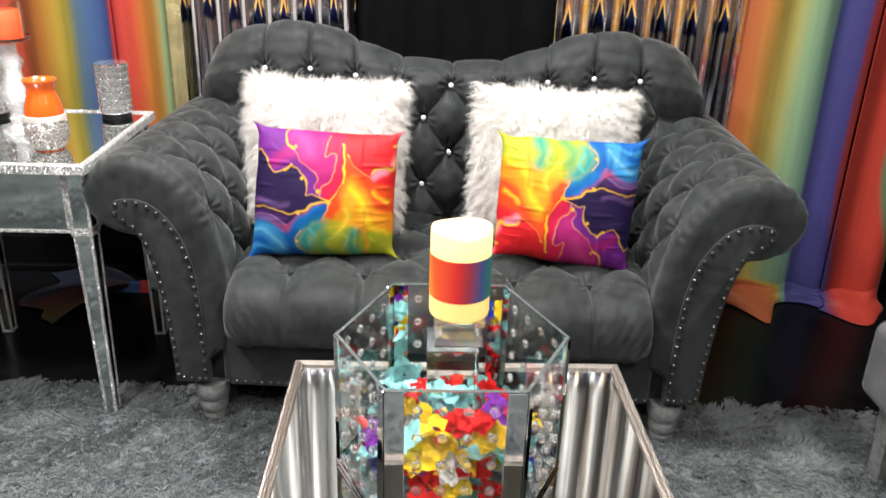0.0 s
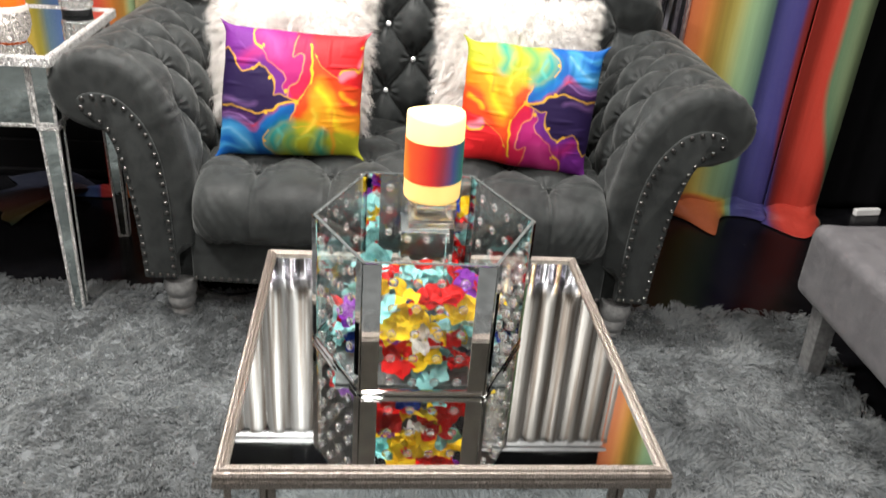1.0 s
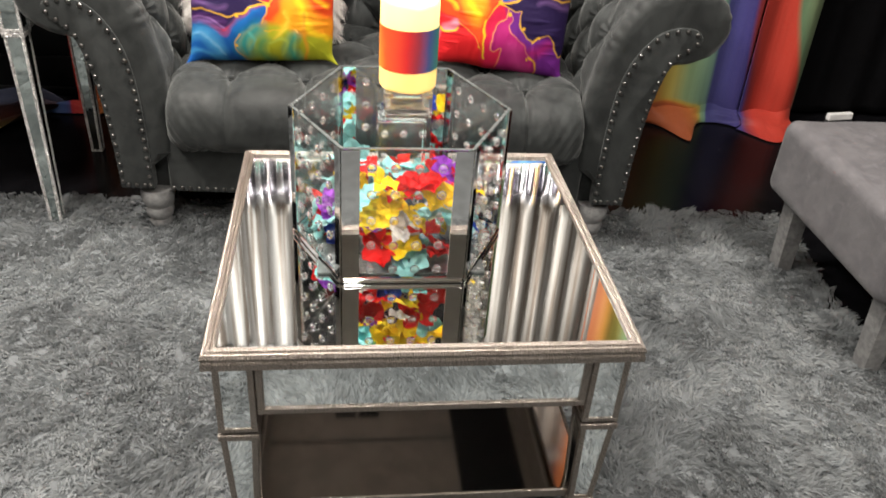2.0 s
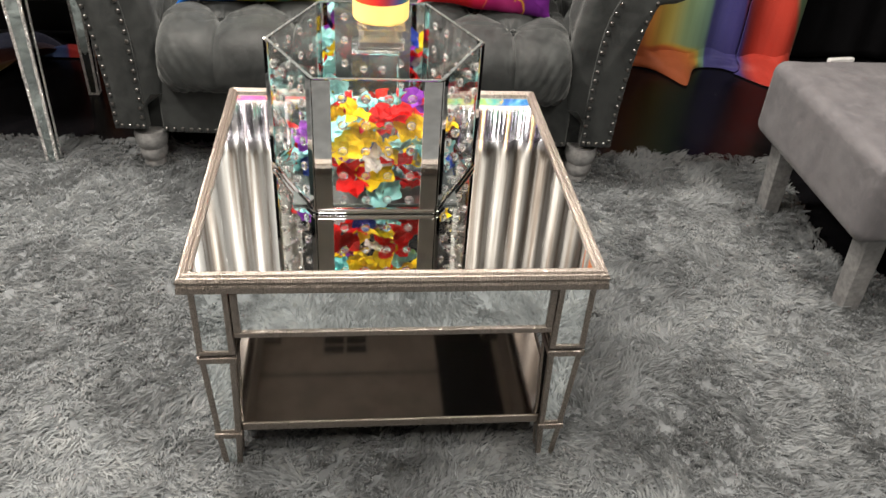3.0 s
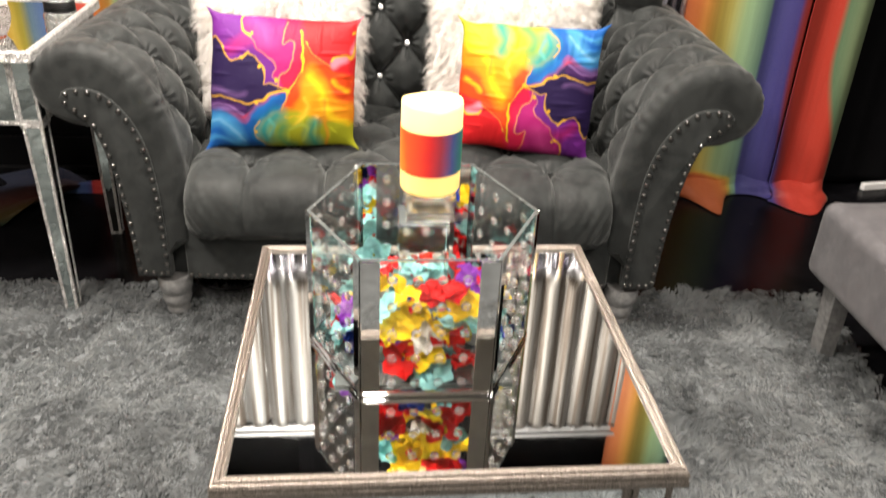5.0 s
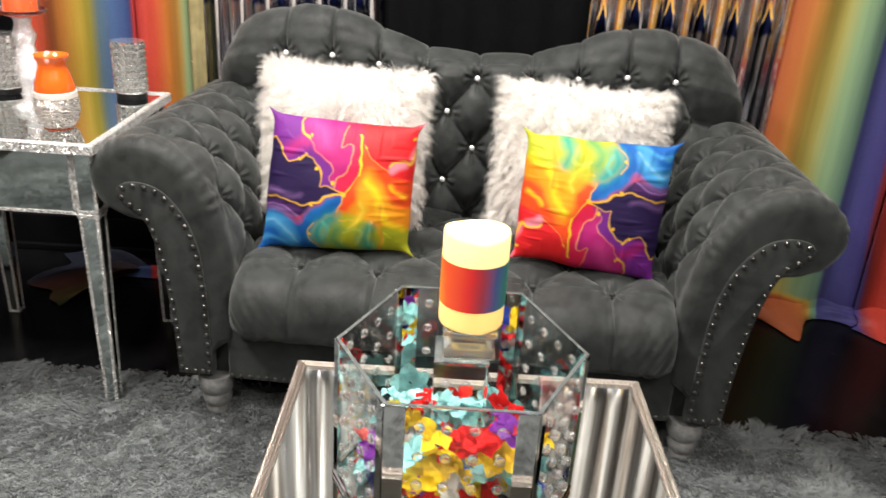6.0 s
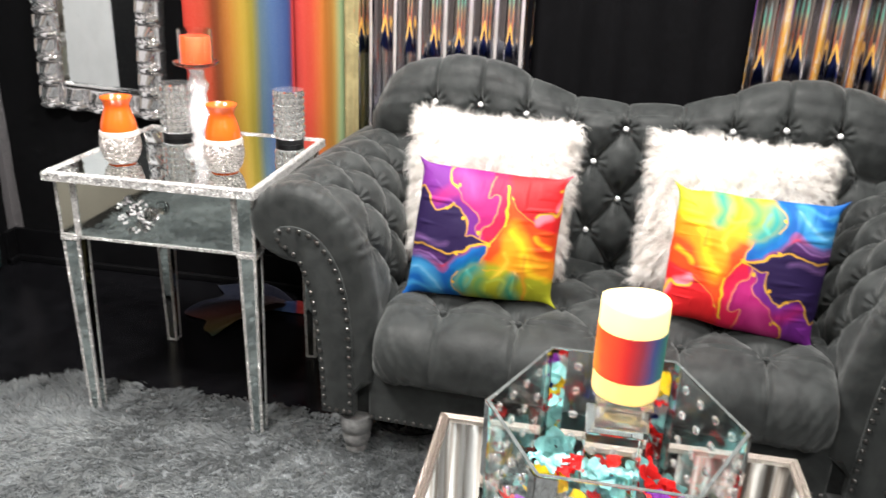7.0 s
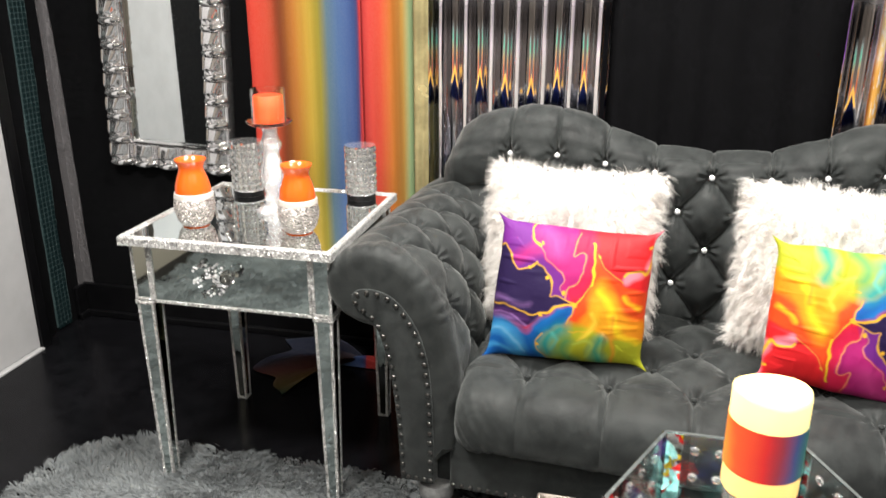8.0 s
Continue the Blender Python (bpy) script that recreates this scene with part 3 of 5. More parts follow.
def pleats(x, z, pitch, seed=0.0, upper=0.094):
    """Sharp pleats below; above they open into broad round flutes parted by narrow creases."""
    u = (x - 0.77) / pitch + 0.12 * noise2(x * 6, z * 0.6, seed)
    high = max(0.0, min(1.0, (z - 1.37) / 0.06))
    sharp = (0.5 - 0.5 * math.cos(2 * math.pi * u)) ** 1.7
    flute = abs(math.sin(math.pi * ((x - 0.77) / upper + 0.22 * noise2(x * 5, z * 0.4, seed)))) ** 0.75
    crest = sharp + (flute - sharp) * high
    return 0.014 - (0.036 - 0.006 * high) * crest * (1 + 0.2 * noise2(x * 9, z * 0.5, seed + 2)) + 0.003 * noise2(x * 7, z * 0.9, seed)


curtain("black_curtain", -0.32, 0.62, 3.085, soft_folds(52, 0.008, 4.0), BLACK_CLOTH, "black cloth curtain hanging behind the sofa")
curtain("black_curtain", 1.68, 2.85, 3.085, soft_folds(40, 0.008, 9.0), BLACK_CLOTH, "black cloth curtain hanging beside the rainbow drape")
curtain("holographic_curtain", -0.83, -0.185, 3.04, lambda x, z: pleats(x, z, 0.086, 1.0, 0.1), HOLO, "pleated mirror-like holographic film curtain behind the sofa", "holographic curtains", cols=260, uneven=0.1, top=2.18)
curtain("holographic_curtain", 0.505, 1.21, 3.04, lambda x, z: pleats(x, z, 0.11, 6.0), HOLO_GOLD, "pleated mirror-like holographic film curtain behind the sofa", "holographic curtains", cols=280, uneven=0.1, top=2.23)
curtain("gold_film_strip", -0.815, -0.765, 2.985, soft_folds(150, 0.006, 2.0), GOLD_FILM, "narrow gold film strip beside the holographic curtain", cols=16)


def swept(x, z):
    """The foot of the drape is drawn aside behind the side table."""
    q = max(0.0, min(1.0, (0.78 - z) / 0.45))
    return x + (-0.82 - x) * 0.72 * q * q * (3 - 2 * q)


def drape(label, panels, folds, material, bottom, puddle, swag=None):
    d = thing("rainbow_drape", (0, 0, 0), 0, label, "curtain", "rainbow drapes")
    for k, (x0, x1, y, cols) in enumerate(panels):
        p = curtain("cloth_panel", x0, x1, y, folds, material, "", bottom=bottom, puddle=puddle, swag=swag, cols=cols, phase=k * 4.0)
        p.parent = d
        del p["category"]


drape("sheer rainbow drape in red, yellow, blue and orange bands", [(-1.405, -1.0, 2.995, 110), (-1.02, -0.8, 3.01, 60)], soft_folds(46, 0.016, 3.0), RAINBOW_L, 0.05,
      lambda x: 0.02, swept)
drape("sheer rainbow drape, foot gathered on the black floor", [(1.165, 1.63, 3.01, 130), (1.62, 1.85, 2.985, 70)], soft_folds(34, 0.024, 12.0), RAINBOW_R, 0.06,
      lambda x: 0.02 + 0.17 * math.exp(-((x - 1.74) / 0.1) ** 2) + 0.19 * math.exp(-((x - 1.35) / 0.08) ** 2))


def trailing_foot(parent):
    """The end of the drape, fanned out in soft heaps on the floor behind the side table."""
    def at(i, j):
        a, v = -1 + 2 * i / 47, j / 35
        d = radians(36 * a)
        run = (0.42 + 0.07 * noise2(a * 2.2, 3.0, 1.0) + 0.05 * math.cos(a * 5)) * v
        z = 0.008 + 0.075 * math.sin(math.pi * min(1.0, v * 1.05)) ** 0.8 * (0.45 + 0.55 * abs(noise2(a * 2.6, v * 2.0, 6.0)) + 0.3 * math.cos(a * 6 + 0.6)) * (1 - 0.5 * v)
        return (run * math.sin(d), run * math.cos(d), max(0.006, z))

    bm, _ = surface(at, 48, 36)
    heap = part("trailing_foot", bm, RAINBOW_SHADED, parent, "end of the cloth heaped on the floor", at=pose(-1.03, 3.03, 0.0, 0, 0, 110) @ Matrix.Scale(0.92, 4))
    mod = heap.modifiers.new("thickness", "SOLIDIFY")
    mod.thickness, mod.offset = 0.0016, 0


trailing_foot(bpy.data.objects["rainbow_drape"])


def rod(x0, x1, z, pitch):
    r = thing("curtain_rod", ((x0 + x1) / 2, 3.05, z), 0, "silver curtain rail with silver clips over the film curtain", "curtain rod", "curtain rods")
    half = (x1 - x0) / 2
    part("rail", box(-half, half, -0.02, 0.02, 0.0, 0.03, 0.004), SATIN_SILVER, r, "silver rail")
    part("track", box(-half, half, -0.03, 0.0, 0.034, 0.058, 0.008), SATIN_SILVER, r, "silver track")
    clip = mesh_of("clip", box(-0.008, 0.008, -0.026, 0.004, -0.012, 0.02, 0.003), SATIN_SILVER)
    k = math.ceil((x0 - 0.77) / pitch)
    while 0.77 + k * pitch < x1:
        part("clip", clip, None, r, at=(0.77 + k * pitch - (x0 + x1) / 2, -0.006, 0.0))
        k += 1


rod(-0.84, -0.18, 2.175, 0.086)
rod(0.5, 1.22, 2.225, 0.11)

scrap = part("paper_scrap", box(-0.06, 0.06, -0.012, 0.012, 0, 0.03, 0.004), WHITE_PAPER, at=pose(2.13, 3.05, 0.0, 0, 0, 8))
tagged(scrap, "small white scrap lying against the wall", "scrap")


# ---- sofa ----
SOFA = thing("tufted_sofa", (0.097, 2.084, 0), -3.8, "charcoal grey velvet sofa with deep buttoned back and scroll arms", "sofa")
BUTTON = bmesh.new()
bmesh.ops.create_icosphere(BUTTON, subdivisions=1, radius=0.0095)
bmesh.ops.scale(BUTTON, vec=(1, 0.7, 1), verts=BUTTON.verts)
FABRIC_BUTTON = mesh_of("seat_button", BUTTON.copy(), VELVET, True, 60)
BUTTON = mesh_of("crystal_button", BUTTON, CRYSTAL_FOIL, False)
STUD = bmesh.new()
bmesh.ops.create_uvsphere(STUD, u_segments=10, v_segments=6, radius=0.0066)
bmesh.ops.scale(STUD, vec=(1, 0.65, 1), verts=STUD.verts)
STUD = mesh_of("nailhead", STUD, NAIL, True, 60)

CAMEL_U = [0, 0.15, 0.27, 0.36, 0.45, 0.55, 0.65, 0.71, 0.76, 0.79, 0.81, 0.82]
CAMEL_Z = [0.937, 0.945, 0.981, 1.022, 1.045, 1.046, 1.026, 1.004, 0.968, 0.925, 0.868, 0.8]


def camel(u):
    return float(np.interp(abs(u), CAMEL_U, CAMEL_Z))


ROW0 = lambda u: 0.885 + 0.34 * (camel(u) - 0.947)
COL, ROW = 0.086, 0.107


def column(u):
    """Which half column of buttons u lies on: they stand closer towards the ends."""
    k = abs(u)
    a = k / COL if k < 0.1 else 1.163 + (k - 0.1) / 0.0725
    return math.copysign(min(a, 9.0), u)


def column_at(a):
    k = abs(a)
    return math.copysign(k * COL if k < 1.163 else 0.1 + (k - 1.163) * 0.0725, a)



def back_profile(u):
    """Side line of the back at u, from under the seat, up the front, over the roll and down behind."""
    t, z1 = camel(u), ROW0(u)
    e = max(0.0, abs(u) - 0.68) / 0.14
    d = 0.05 * e * e
    k = t - z1
    return [(0.59 + d, 0.34), (0.605 + d, 0.5), (0.63 + d, 0.68), (0.652 + d, z1), (0.655 + d, z1 + 0.45 * k), (0.675 + d, t - 0.022), (0.72 + d * 0.6, t), (0.77, t - 0.014), (0.805, t - 0.06), (0.82, t - 0.16), (0.83, 0.45), (0.82, 0.13)]


def backrest():
    nu, nv = 420, 230
    lines = []
    # most of the rows go to the buttoned face
    DENSE = np.r_[np.linspace(0, nv * 1.7, int(nv * 0.78), endpoint=False), np.linspace(nv * 1.7, nv * 3 - 1, nv - int(nv * 0.78))].astype(int)
    for i in range(nu):
        u = -0.82 + 1.64 * i / (nu - 1)
        line, _ = smooth_line(back_profile(u), nv * 3)
        lines.append((u, line[DENSE]))

    def at(i, j):
        u, line = lines[i]
        y, z = line[j]
        before, after = line[max(0, j - 1)], line[min(nv - 1, j + 1)]
        ny, nz = -(after[1] - before[1]), (after[0] - before[0])
        n = math.hypot(ny, nz) + 1e-9
        front = y < 0.74 and j < nv * 0.8
        h = 0.0
        if front or z > ROW0(u) - 0.01:
            v = (ROW0(u) - z) / ROW
            a = column(u)
            even = (round(a) + round(v)) % 2 == 0 and abs(a) < 8.9 and v > -0.5
            du, dv = a - round(a), v - round(v)
            near = du * du * 0.6 + dv * dv if even else 1.0
            if v >= 0 and front:
                h = 0.04 * tuft(a, v, 0.5)
            else:
                fade = max(0.0, min(1.0, (0.82 - y) / 0.1)) if y > 0.72 else 1.0
                k = max(0.0, min(1.0, (z - ROW0(u)) / (camel(u) - ROW0(u) - 0.004)))
                s = abs(math.sin(math.pi * a / 2))
                h = (0.034 - 0.022 * min(1.0, 1.6 * k)) * s ** (0.9 - 0.55 * min(1.0, 2 * k)) * fade
                e = abs(a / 2 - round(a / 2)) * 2 * 0.075
                h -= (0.0088 - 0.0035 * k) * fade * math.exp(-((e / 0.0045) ** 2))
                # small creases that fan out of each seam
                h += 0.0022 * math.sin(e * 420 + z * 260) * math.exp(-e / 0.02) * (1 - k) * fade
            if front and near < 1:
                h -= 0.016 * math.exp(-near / 0.02)
                h += gather(du * COL, dv * ROW)
            h *= max(0.0, min(1.0, (0.825 - abs(u)) / 0.05)) ** 0.5
        h += 0.002 * noise2(u * 30, z * 30)
        return (u, y + ny / n * h, z + nz / n * h)

    bm, vs = surface(at, nu, nv)
    for side in (0, nu - 1):
        bm.faces.new([vs[side][j] for j in range(nv)])
    bmesh.ops.recalc_face_normals(bm, faces=bm.faces)
    return bm


BACK = part("backrest", backrest(), VELVET, SOFA, "deep buttoned double-hump back")
for row in range(4):
    for col in range(-9, 10):
        if (col + row) % 2 == 0 and abs(col) < 9:
            u = column_at(col)
            z = ROW0(u) - row * ROW
            line, _ = smooth_line(back_profile(u), 200)
            k = int(np.argmin(abs(line[:100, 1] - z)))
            part("crystal_button", BUTTON, None, BACK, at=(u, float(line[k, 0]) - 0.006, z))

# arms: the cushion's cross-section, from the seat up and over the roll
ARM = [(0.575, 0.26), (0.573, 0.36), (0.578, 0.47), (0.598, 0.585), (0.64, 0.69), (0.705, 0.765), (0.79, 0.797), (0.87, 0.785), (0.926, 0.735), (0.936, 0.67), (0.905, 0.612), (0.845, 0.583), (0.785, 0.565), (0.752, 0.48), (0.738, 0.35), (0.728, 0.15)]
PANEL_IN = [(0.637, 0.15), (0.638, 0.28), (0.643, 0.42), (0.655, 0.52), (0.685, 0.605), (0.735, 0.668), (0.787, 0.69), (0.837, 0.686), (0.858, 0.661), (0.842, 0.634), (0.806, 0.608), (0.778, 0.56), (0.753, 0.45), (0.737, 0.3), (0.73, 0.15)]


def arm(side):
    nv, ny = 190, 140
    line, total = smooth_line(ARM, nv * 3)
    dense = np.r_[np.linspace(0, nv * 1.7, 148, endpoint=False), np.linspace(nv * 1.7, nv * 3 - 1, nv - 148)].astype(int)
    line = line[dense]
    tan = np.gradient(line, axis=0)
    nor = np.stack([-tan[:, 1], tan[:, 0]], 1)
    nor /= np.linalg.norm(nor, axis=1)[:, None]
    depth = 0.74
    ys = np.r_[np.linspace(0, 0.04, 14), np.linspace(0.046, depth, ny - 14)]

    def at(i, j):
        y, s = float(ys[i]), dense[j] / (nv * 3 - 1) * total
        r = 0.04
        inset = r * (1 - math.sqrt(max(0.0, 1 - ((r - y) / r) ** 2))) if y < r else 0.0
        h = 0.0
        w = min(1.0, max(0.0, (s - 0.1) / 0.06)) * min(1.0, max(0.0, (0.72 - s) / 0.1))
        front = min(1.0, max(0.0, (y - 0.05) / 0.08))
        if w > 0:
            h = (0.034 * tuft((y - 0.1) / 0.078, (s - 0.16) / 0.112, 0.55) - 0.014) * w * front
            h += 0.0022 * noise2(y * 60, s * 34, 3.0) * w * front
            a, b = (y - 0.1) / 0.078, (s - 0.16) / 0.112
            if (round(a) + round(b)) % 2 == 0:
                h += gather((a - round(a)) * 0.078, (b - round(b)) * 0.112) * w * front
                h -= 0.016 * w * front * math.exp(-((a - round(a)) ** 2 * 0.5 + (b - round(b)) ** 2) / 0.02)
        # gathers that fan from the front of the roll
        if 0.3 < s < 0.85:
            h += 0.0026 * (0.6 + noise2(s * 14, 6.0)) * (1 - front) * math.sin(s * 190 + 4 * noise2(s * 12, 1)) * min(1, y / 0.02)
        h += 0.002 * noise2(y * 25, s * 25, side)
        x = line[j, 0] + nor[j, 0] * (h - inset)
        z = line[j, 1] + nor[j, 1] * (h - inset)
        return (side * x, y, z)

    bm, vs = surface(at, len(ys), nv)
    bm.faces.new([vs[0][j] for j in range(nv)])
    bm.faces.new([vs[-1][j] for j in range(nv)])
    for i in range(len(ys) - 1):
        bm.faces.new((vs[i][0], vs[i + 1][0], vs[i + 1][-1], vs[i][-1]))
    bmesh.ops.recalc_face_normals(bm, faces=bm.faces)
    return bm


for side, word in ((-1, "left"), (1, "right")):
    a = part("arm", arm(side), VELVET, SOFA, "buttoned scroll arm")
    line, total = smooth_line(PANEL_IN, 90)
    outline = [(side * x, z) for x, z in line]
    panel = part("arm_panel", prism(outline, -0.006, 0.03, 0.004), VELVET, a, "smooth velvet facing edged with nailheads")
    # studs a little inside the panel's edge
    cen = line.copy()
    tan = np.gradient(cen, axis=0)
    nor = np.stack([tan[:, 1], -tan[:, 0]], 1)
    nor /= np.linalg.norm(nor, axis=1)[:, None]
    inner = cen + nor * 0.009
    run = np.r_[0, np.cumsum(np.linalg.norm(np.diff(inner, axis=0), axis=1))]
    for s in np.arange(0.012, run[-1], 0.0285):
        x, z = (float(np.interp(s, run, inner[:, k])) for k in (0, 1))
        part("nailhead", STUD, None, a, at=(side * x, -0.0075, z))
    for k in range(1, 4):
        part("nailhead", STUD, None, a, at=(side * (0.64 + 0.0225 * k), -0.0075, 0.162))

# seat: one long buttoned cushion that rolls over the front
def seat():
    nu, nv = 240, 130
    prof = [(0.08, 0.285), (0.02, 0.282), (-0.03, 0.3), (-0.052, 0.345), (-0.05, 0.395), (-0.025, 0.437), (0.03, 0.458), (0.12, 0.468), (0.3, 0.466), (0.6, 0.45)]
    line, total = smooth_line(prof, nv)
    tan = np.gradient(line, axis=0)
    nor = np.stack([-tan[:, 1], tan[:, 0]], 1)
    nor /= np.linalg.norm(nor, axis=1)[:, None]

    def at(i, j):
        u = -0.577 + 1.154 * i / (nu - 1)
        y, z = line[j]
        e = max(0.0, abs(u) - 0.515) / 0.062
        fore = max(0.0, min(1.0, (0.1 - y) / 0.12))
        inset = (0.028 + 0.022 * fore) * (1 - math.sqrt(max(0.0, 1 - e * e))) if e > 0 else 0
        v = (y - 0.085) / 0.125
        if y > 0.085 and j > nv * 0.3:
            h = 0.026 * tuft(u / 0.103 + 0.0, v, 0.55)
        else:
            c = abs(math.sin(math.pi * u / 0.206))
            f = max(0.0, 1 - (0.46 - z) / 0.2)
            h = 0.014 * c ** (0.5 + 0.3 * f) * f + 0.013 * (1 - f) - 0.006 * f * math.exp(-((c / 0.07) ** 2))
            h += 0.004 * (1 - f) * noise2(u * 22, z * 5) + 0.0016 * math.sin(u * 330 + 2 * noise2(u * 12, 3)) * f * max(0.0, 1 - c / 0.5)
            # creases drawn in at the two ends, and a soft tuck along the lower edge
            end = max(0.0, min(1.0, (abs(u) - 0.4) / 0.14))
            h += 0.0042 * end * (1 - f) * math.sin(abs(u) * 210 - z * 150 + 3 * noise2(u * 9, z * 9, 2.0))
            h -= 0.008 * math.exp(-(((z - 0.3) / 0.014) ** 2))
        a, b = u / 0.103, v
        if j > nv * 0.3 and (round(a) + round(b)) % 2 == 0 and b > -0.5:
            h += gather((a - round(a)) * 0.103, (b - round(b)) * 0.125)
            h -= 0.014 * math.exp(-((a - round(a)) ** 2 + (b - round(b)) ** 2) / 0.03)
        h += 0.002 * noise2(u * 18, y * 18 + z * 18)
        return (u, y + nor[j, 0] * (h - inset), z + nor[j, 1] * (h - inset))

    bm, vs = surface(at, nu, nv)
    for s in (0, nu - 1):
        bm.faces.new([vs[s][j] for j in range(nv)])
    bmesh.ops.recalc_face_normals(bm, faces=bm.faces)
    return bm


SEAT = part("seat_cushion", seat(), VELVET, SOFA, "buttoned bench cushion")
for col in range(-5, 6):
    for row in range(0, 4):
        if (col + row) % 2 == 0:
            part("seat_button", FABRIC_BUTTON, None, SEAT, at=pose(col * 0.103, 0.085 + row * 0.125, 0.463, 90))
RAIL = part("front_rail", box(-0.6, 0.6, 0.015, 0.07, 0.132, 0.3, 0.01, 3), VELVET, SOFA)
for k in range(50):
    part("nailhead", STUD, None, RAIL, at=(-0.588 + k * 0.024, 0.0135, 0.146))
part("base_frame", box(-0.7, 0.7, 0.05, 0.77, 0.125, 0.29, 0.01), VELVET, SOFA)
FOOT = lathe([(0.024, 0), (0.03, 0.006), (0.033, 0.02), (0.029, 0.032), (0.036, 0.04), (0.041, 0.058), (0.037, 0.074), (0.043, 0.082), (0.048, 0.098), (0.049, 0.115), (0.046, 0.132)], 28)
FOOT = mesh_of("foot", FOOT, SILVER_WOOD)
for x, y in ((-0.645, 0.045), (0.655, 0.045), (-0.68, 0.72), (0.68, 0.72)):
    part("foot", FOOT, None, SOFA, "turned silver-grey wooden foot", at=(x, y, 0.0))


# ---- pillows ----
def pillow(corners, t, seed, n=64, ear=0.095):
    """A stuffed square between four corners (x, z), which are pulled out into small ears; its face looks along -y."""
    bm = bmesh.new()
    (tl, tr, bl, br) = corners

    def shape(a, b, front):
        s = (1 - ear) + ear * abs(a * b) ** 22
        p, q = (a * s + 1) / 2, (b * s + 1) / 2
        x = (1 - q) * (bl[0] * (1 - p) + br[0] * p) + q * (tl[0] * (1 - p) + tr[0] * p)
        z = (1 - q) * (bl[1] * (1 - p) + br[1] * p) + q * (tl[1] * (1 - p) + tr[1] * p)
        full = max(0.0, (1 - abs(a) ** 2.4) * (1 - abs(b) ** 2.4)) ** 0.55
        y = t / 2 * full + 0.006 * noise2(a * 2.5, b * 2.5, seed) * full + 0.002
        edge = max(abs(a), abs(b))
        along = a if abs(b) > abs(a) else b
        y += 0.006 * max(0.0, noise2(along * 11, seed, edge * 2)) * edge**3 * (1 - edge) * 8
        x += 0.004 * noise2(b * 3, seed, 1.5) * abs(a)
        z += 0.005 * noise2(a * 3, seed, 8.5) * abs(b)
        return (x, -y if front else y * 0.85, z)

    rows = []
    for front in (True, False):
        rows.append([[bm.verts.new(shape(-1 + 2 * i / n, -1 + 2 * j / n, front)) for j in range(n + 1)] for i in range(n + 1)])
    for k, vs in enumerate(rows):
        for i in range(n):
            for j in range(n):
                f = (vs[i][j], vs[i + 1][j], vs[i + 1][j + 1], vs[i][j + 1])
                bm.faces.new(f if k == 0 else f[::-1])
    a, b = rows
    rim = [(i, 0) for i in range(n)] + [(n, j) for j in range(n)] + [(i, n) for i in range(n, 0, -1)] + [(0, j) for j in range(n, 0, -1)]
    for (i, j), (k, l) in zip(rim, rim[1:] + rim[:1]):
        bm.faces.new((a[i][j], b[i][j], b[k][l], a[k][l]))
    return bm


def rounded(pts, closed, times=3):
    """Cuts the corners of a line until it flows."""
    p = np.array(pts, float)
    for _ in range(times):
        nxt = np.roll(p, -1, 0) if closed else p[1:]
        cur = p if closed else p[:-1]
        cut = np.stack([cur * 0.75 + nxt * 0.25, cur * 0.25 + nxt * 0.75], 1).reshape(-1, 2)
        p = cut if closed else np.r_[p[:1], cut, p[-1:]]
    return p


def away(x, y, p, closed):
    """Distance from (x, y) to a line, and whether inside it."""
    d, inside = np.full(x.shape, 1e9), np.zeros(x.shape, bool)
    for (ax, ay), (bx, by) in zip(p if closed else p[:-1], np.roll(p, -1, 0) if closed else p[1:]):
        vx, vy = bx - ax, by - ay
        t = np.clip(((x - ax) * vx + (y - ay) * vy) / (vx * vx + vy * vy + 1e-9), 0, 1)
        d = np.minimum(d, np.hypot(x - ax - t * vx, y - ay - t * vy))
        if closed and abs(vy) > 1e-9:
            inside ^= ((ay > y) != (by > y)) & (x < ax + (y - ay) / vy * vx)
    return d, inside


RED, CRIMSON, MAGENTA, PURPLE, NAVY, LILAC = (0.74, 0.016, 0.022), (0.66, 0.012, 0.07), (0.43, 0.015, 0.165), (0.15, 0.016, 0.22), (0.017, 0.007, 0.055), (0.16, 0.08, 0.24)
BLUE, SKY, FIRE, ORANGE, YELLOW, LIME, TEAL, LEAF = (0.006, 0.1, 0.38), (0.06, 0.31, 0.6), (0.8, 0.07, 0.01), (0.82, 0.28, 0.01), (0.9, 0.6, 0.015), (0.42, 0.44, 0.02), (0.01, 0.3, 0.3), (0.06, 0.3, 0.12)
GOLD, PINK = (0.86, 0.46, 0.03), (0.85, 0.25, 0.33)


